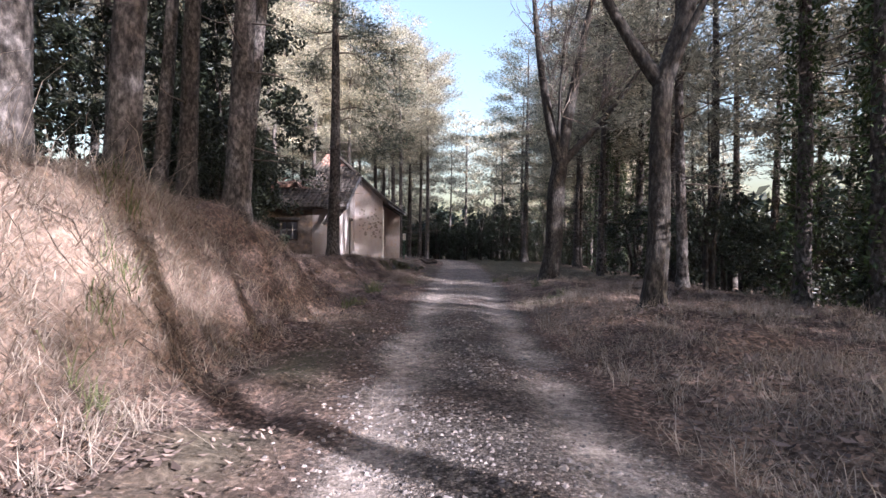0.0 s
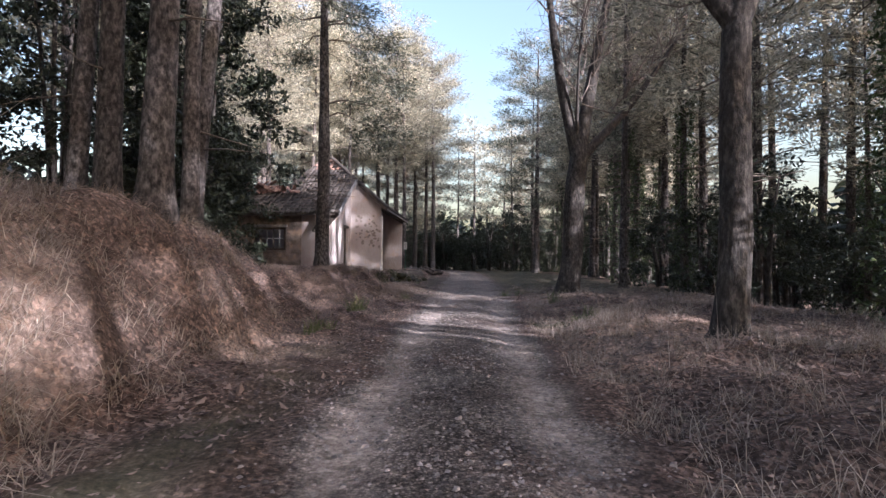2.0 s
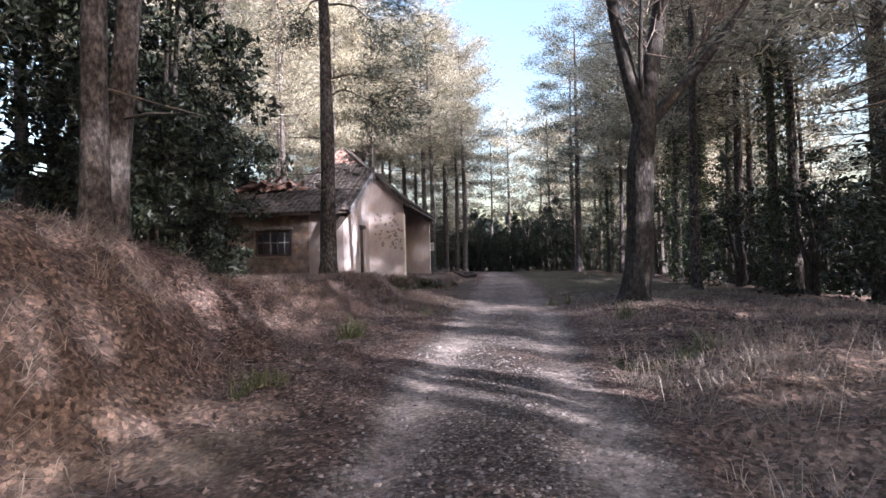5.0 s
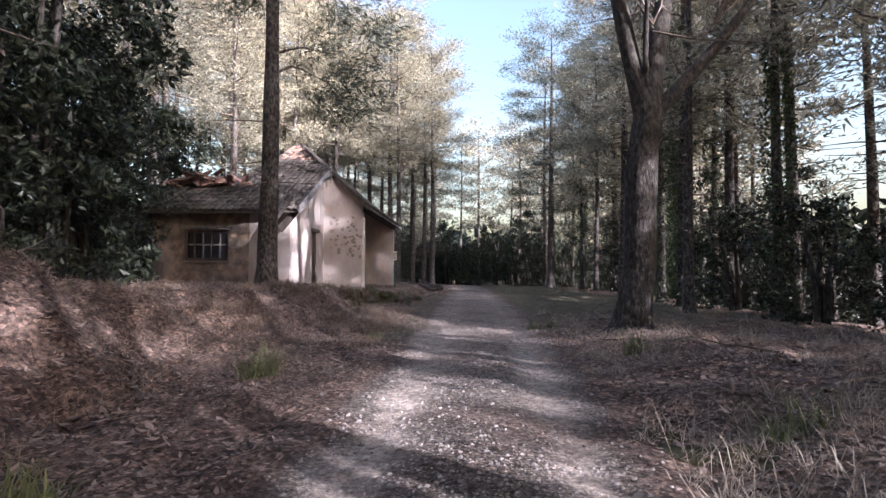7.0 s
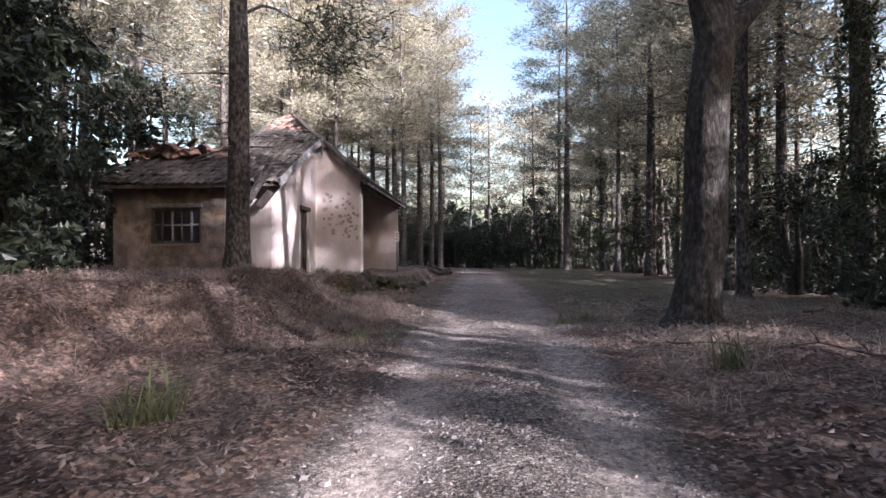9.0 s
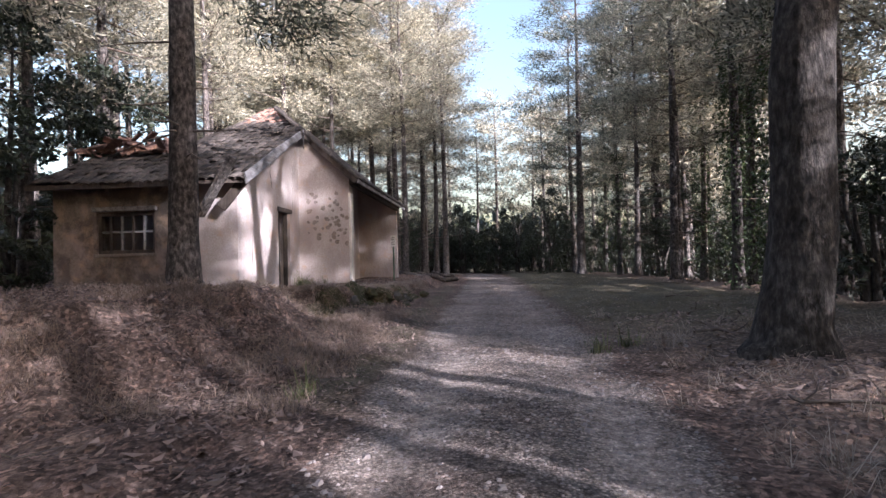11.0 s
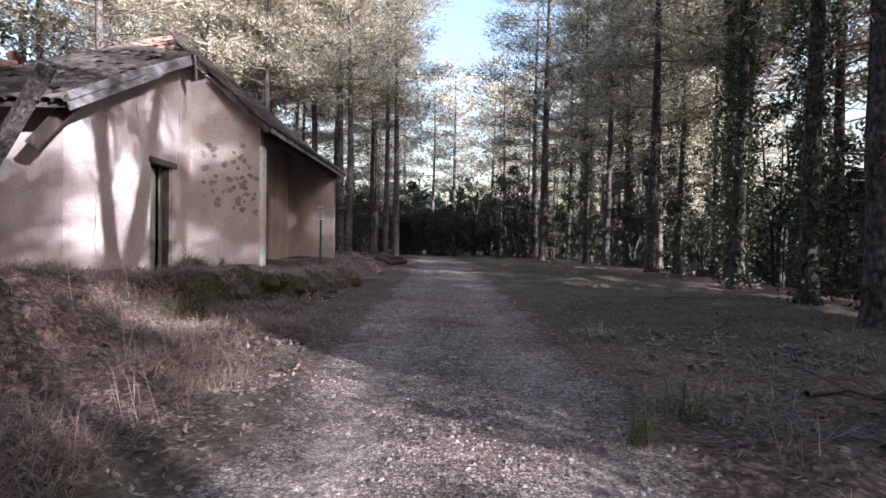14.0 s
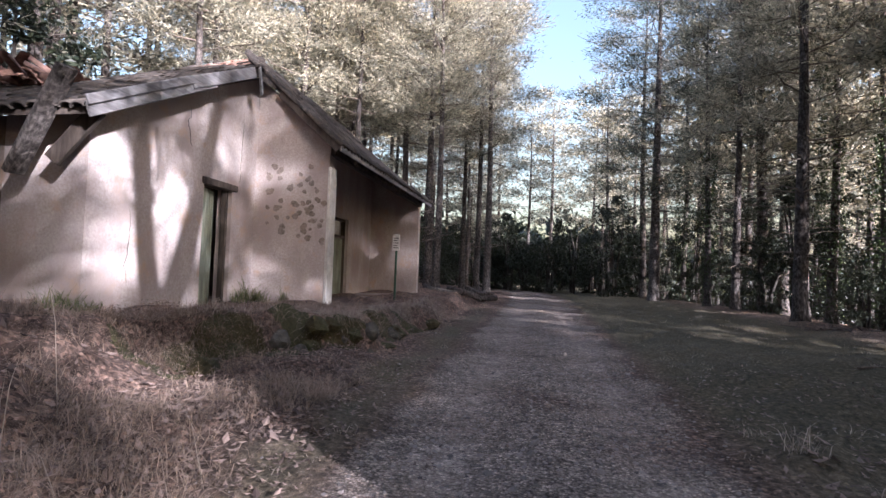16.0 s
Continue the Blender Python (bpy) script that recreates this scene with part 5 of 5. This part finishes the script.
STONES = [boulder("stone", 0.17, k, M_ROCK if k % 3 == 0 else M_MOSS, "") for k in range(6)]
edge = tagged(new("stone_edging"), "row of mossy stones holding up the terrace before the house", "stones")
g = np.random.default_rng(5)
for k in range(34):
    y = 24.6 + k * 0.2
    x = float(bank_foot(y)) - 0.12 + g.normal(0, 0.05)
    if 24 < y < 25.4:
        x += 0.1
    part_mesh("stone", STONES[g.integers(0, 6)], edge, "", pose(x, y + g.normal(0, 0.04), h(x, y) - 0.1 + g.uniform(-0.06, 0.05), g.uniform(-20, 20), g.uniform(-20, 20), g.uniform(0, 360)) @ Matrix.Scale(g.uniform(0.6, 1.3), 4))
brow = np.array([(float(bank_foot(y)) - 0.3 + dx, y) for y in np.arange(24.4, 33, 0.12) for dx in (-0.25, -0.1, 0.08)])
grass("dry_grass", "straw grass hanging over the mossy stone edge", brow + g.normal(0, 0.09, brow.shape), 24, 0.22, 0.006, M_STRAW, 1.3, 12)

# ---- signpost by the porch ----
post = tagged(new("signpost"), "slim green metal post with a small weathered white notice", "sign")
bx, by = -2.4, 31.9
bz = h(bx, by)
s_ = Soup()
s_.tube([(bx, by, bz - 0.1), (bx, by, bz + 0.6), (bx + 0.01, by, bz + 1.68)], [0.03, 0.03, 0.028], 8)
part_mesh("pole", s_.mesh("pole", M_POSTGREEN), post)
bm = bmesh.new()
box(bm, (bx - 0.09, by - 0.05, bz + 1.28), (bx + 0.09, by - 0.032, bz + 1.68), None, 0.004)
plate = part("notice_plate", bm, M_WHITEPAINT, post, "small white notice plate")
for k in range(5):
    bm = bmesh.new()
    box(bm, (bx - 0.065, by - 0.0535, bz + 1.34 + 0.06 * k), (bx + 0.065 - 0.03 * (k % 2), by - 0.0495, bz + 1.36 + 0.06 * k))
    part("text_bar", bm, M_DARK, plate)

# ---- logs and fallen branches ----
def log(a, b, r, label, mat=M_BARK):
    g = np.random.default_rng(int(abs(a[0] * 100 + a[1] * 10)))
    t = np.linspace(0, 1, 6)[:, None]
    x0, x1 = np.array(a, float), np.array(b, float)
    p = x0 + (x1 - x0) * t + g.normal(0, r * 0.25, (6, 3))
    p[:, 2] = ground_height(p[:, 0], p[:, 1]) + r * 0.85 + (x0[2] + (x1[2] - x0[2]) * t[:, 0])
    q = Soup()
    q.tube(p, np.linspace(r, r * 0.8, 6), 10, 0.06, 3)
    q.f.append(tuple(range(9, -1, -1)))
    return tagged(new("log", q.mesh("log", mat)), label, "log", "logs by the lane")


for a, b, r in (((-2.4, 42.6, 0), (-0.5, 43.6, 0), 0.16), ((-2.2, 43.2, 0.0), (-0.6, 44.4, 0), 0.14), ((-1.9, 42.9, 0.24), (-0.7, 44.0, 0.22), 0.12), ((-3.6, 41.6, 0), (-2.0, 42.2, 0), 0.12), ((-3.0, 44.6, 0), (-1.2, 45.4, 0), 0.13)):
    log(a, b, r, "cut pine log lying beside the lane")


def stick(x, y, turn, ln, r, seed, label="bare fallen branch lying in the grass"):
    g = np.random.default_rng(seed)
    q = Soup()
    d = np.array([math.cos(turn), math.sin(turn)])
    p = [np.array([x, y]) + d * ln * u + g.normal(0, 0.05, 2) for u in np.linspace(0, 1, 6)]
    pts = np.array([(u[0], u[1], h(u[0], u[1]) + r + 0.02 + 0.05 * math.sin(3 * i)) for i, u in enumerate(p)])
    q.tube(pts, np.linspace(r, r * 0.3, 6), 6, 0.05, seed)
    for j in range(3):
        w = pts[1 + j] + [*(g.normal(0, 1, 2) * 0.25 * ln * 0.5), 0.12 + 0.1 * g.uniform()]
        q.tube([pts[1 + j], (pts[1 + j] + w) / 2 + g.normal(0, 0.02, 3), w], [r * 0.5, r * 0.35, r * 0.12], 5)
    return tagged(new("fallen_branch", q.mesh("fallen_branch", M_TWIG)), label, "branch", "fallen branches")


for k, (x, y, a, ln, r) in enumerate(((3.6, 13.4, 0.5, 1.9, 0.022), (4.6, 15.8, 2.6, 1.6, 0.02), (2.7, 17.6, -0.7, 1.1, 0.018), (3.5, 20.9, -0.3, 1.3, 0.03), (5.2, 8.2, 0.2, 1.8, 0.02), (-2.6, 13.4, 2.2, 1.3, 0.016), (5.6, 12.6, 1.0, 2.0, 0.03), (6.2, 20.5, 0.3, 1.7, 0.025), (-4.4, 14.6, 2.9, 2.2, 0.03), (4.2, 24.6, 0.1, 1.4, 0.02), (5.6, 27.8, 0.2, 1.5, 0.02), (9.2, 35.8, 0.4, 2.0, 0.04), (10.0, 34.6, 1.2, 1.6, 0.04), (9.4, 34.9, 2.4, 1.7, 0.03), (8.9, 35.4, 0.9, 1.4, 0.03), (-3.3, 4.3, 0.5, 0.9, 0.007), (-3.6, 4.9, 2.8, 0.8, 0.006), (-3.2, 5.2, 1.6, 0.9, 0.007), (-3.7, 4.1, 0.2, 1.0, 0.008), (-2.7, 5.0, -0.8, 0.7, 0.005), (-2.6, 4.4, 0.9, 0.6, 0.005), (-2.3, 5.1, 2.0, 0.8, 0.006), (5.4, 9.9, 0.1, 1.3, 0.012), (4.6, 9.2, 0.4, 1.1, 0.01), (4.3, 11.8, -0.3, 1.5, 0.012), (-3.0, 16.2, 0.6, 1.0, 0.012), (3.2, 14.9, 2.4, 1.0, 0.01))):
    stick(x, y, a, ln, r, 200 + k)

stones(6500, (-1.4, 3.6), (0.8, 34), lambda x, y, d: np.clip(-d / 0.6 + 0.5, 0.05, 1) * np.clip(0.4 + 0.5 * wave(x, y, 1.3, 9), 0.05, 1), 0.021, 15, "larger pale stones loose on the lane")


# ---- moss on the verge ----
def moss(x, y, rx, ry, turn, seed):
    """A low uneven cushion lying on the ground."""
    g = np.random.default_rng(seed)
    n = 26
    u = np.linspace(-1, 1, n)
    X, Y = np.meshgrid(u, u)
    R = np.sqrt(X ** 2 + Y ** 2) + 0.16 * wave(X, Y, 4.3, seed)
    wx = x + X * rx * math.cos(turn) - Y * ry * math.sin(turn)
    wy = y + X * rx * math.sin(turn) + Y * ry * math.cos(turn)
    Z = ground_height(wx, wy) + 0.04 * (1 - R ** 2) + 0.012 * wave(wx, wy, 23, seed) - 0.008
    Z = np.where(R > 1, ground_height(wx, wy) - 0.05, Z)
    i = np.arange(n * n).reshape(n, n)
    q = np.stack([i[:-1, :-1], i[:-1, 1:], i[1:, 1:], i[1:, :-1]], -1).reshape(-1, 4)
    return tagged(new("moss_cushion", mesh_from("moss_cushion", np.stack([wx, wy, Z], -1).reshape(-1, 3), q, M_MOSS)), "low green moss cushion on the verge", "moss", "moss cushions")


moss(2.15, 12.35, 0.42, 0.2, -0.7, 1)
moss(1.95, 12.9, 0.25, 0.14, -0.6, 2)
moss(-2.2, 25.9, 0.4, 0.2, 0.8, 4)
moss(-1.9, 26.8, 0.35, 0.18, 0.9, 5)
for k, y in enumerate((24.4, 25.0, 25.5, 26.3, 27.3, 28.2, 29.4)):
    moss(float(bank_foot(y)) - 0.22, y, 0.42, 0.24, 0.5 + 0.3 * (k % 3), 11 + k)
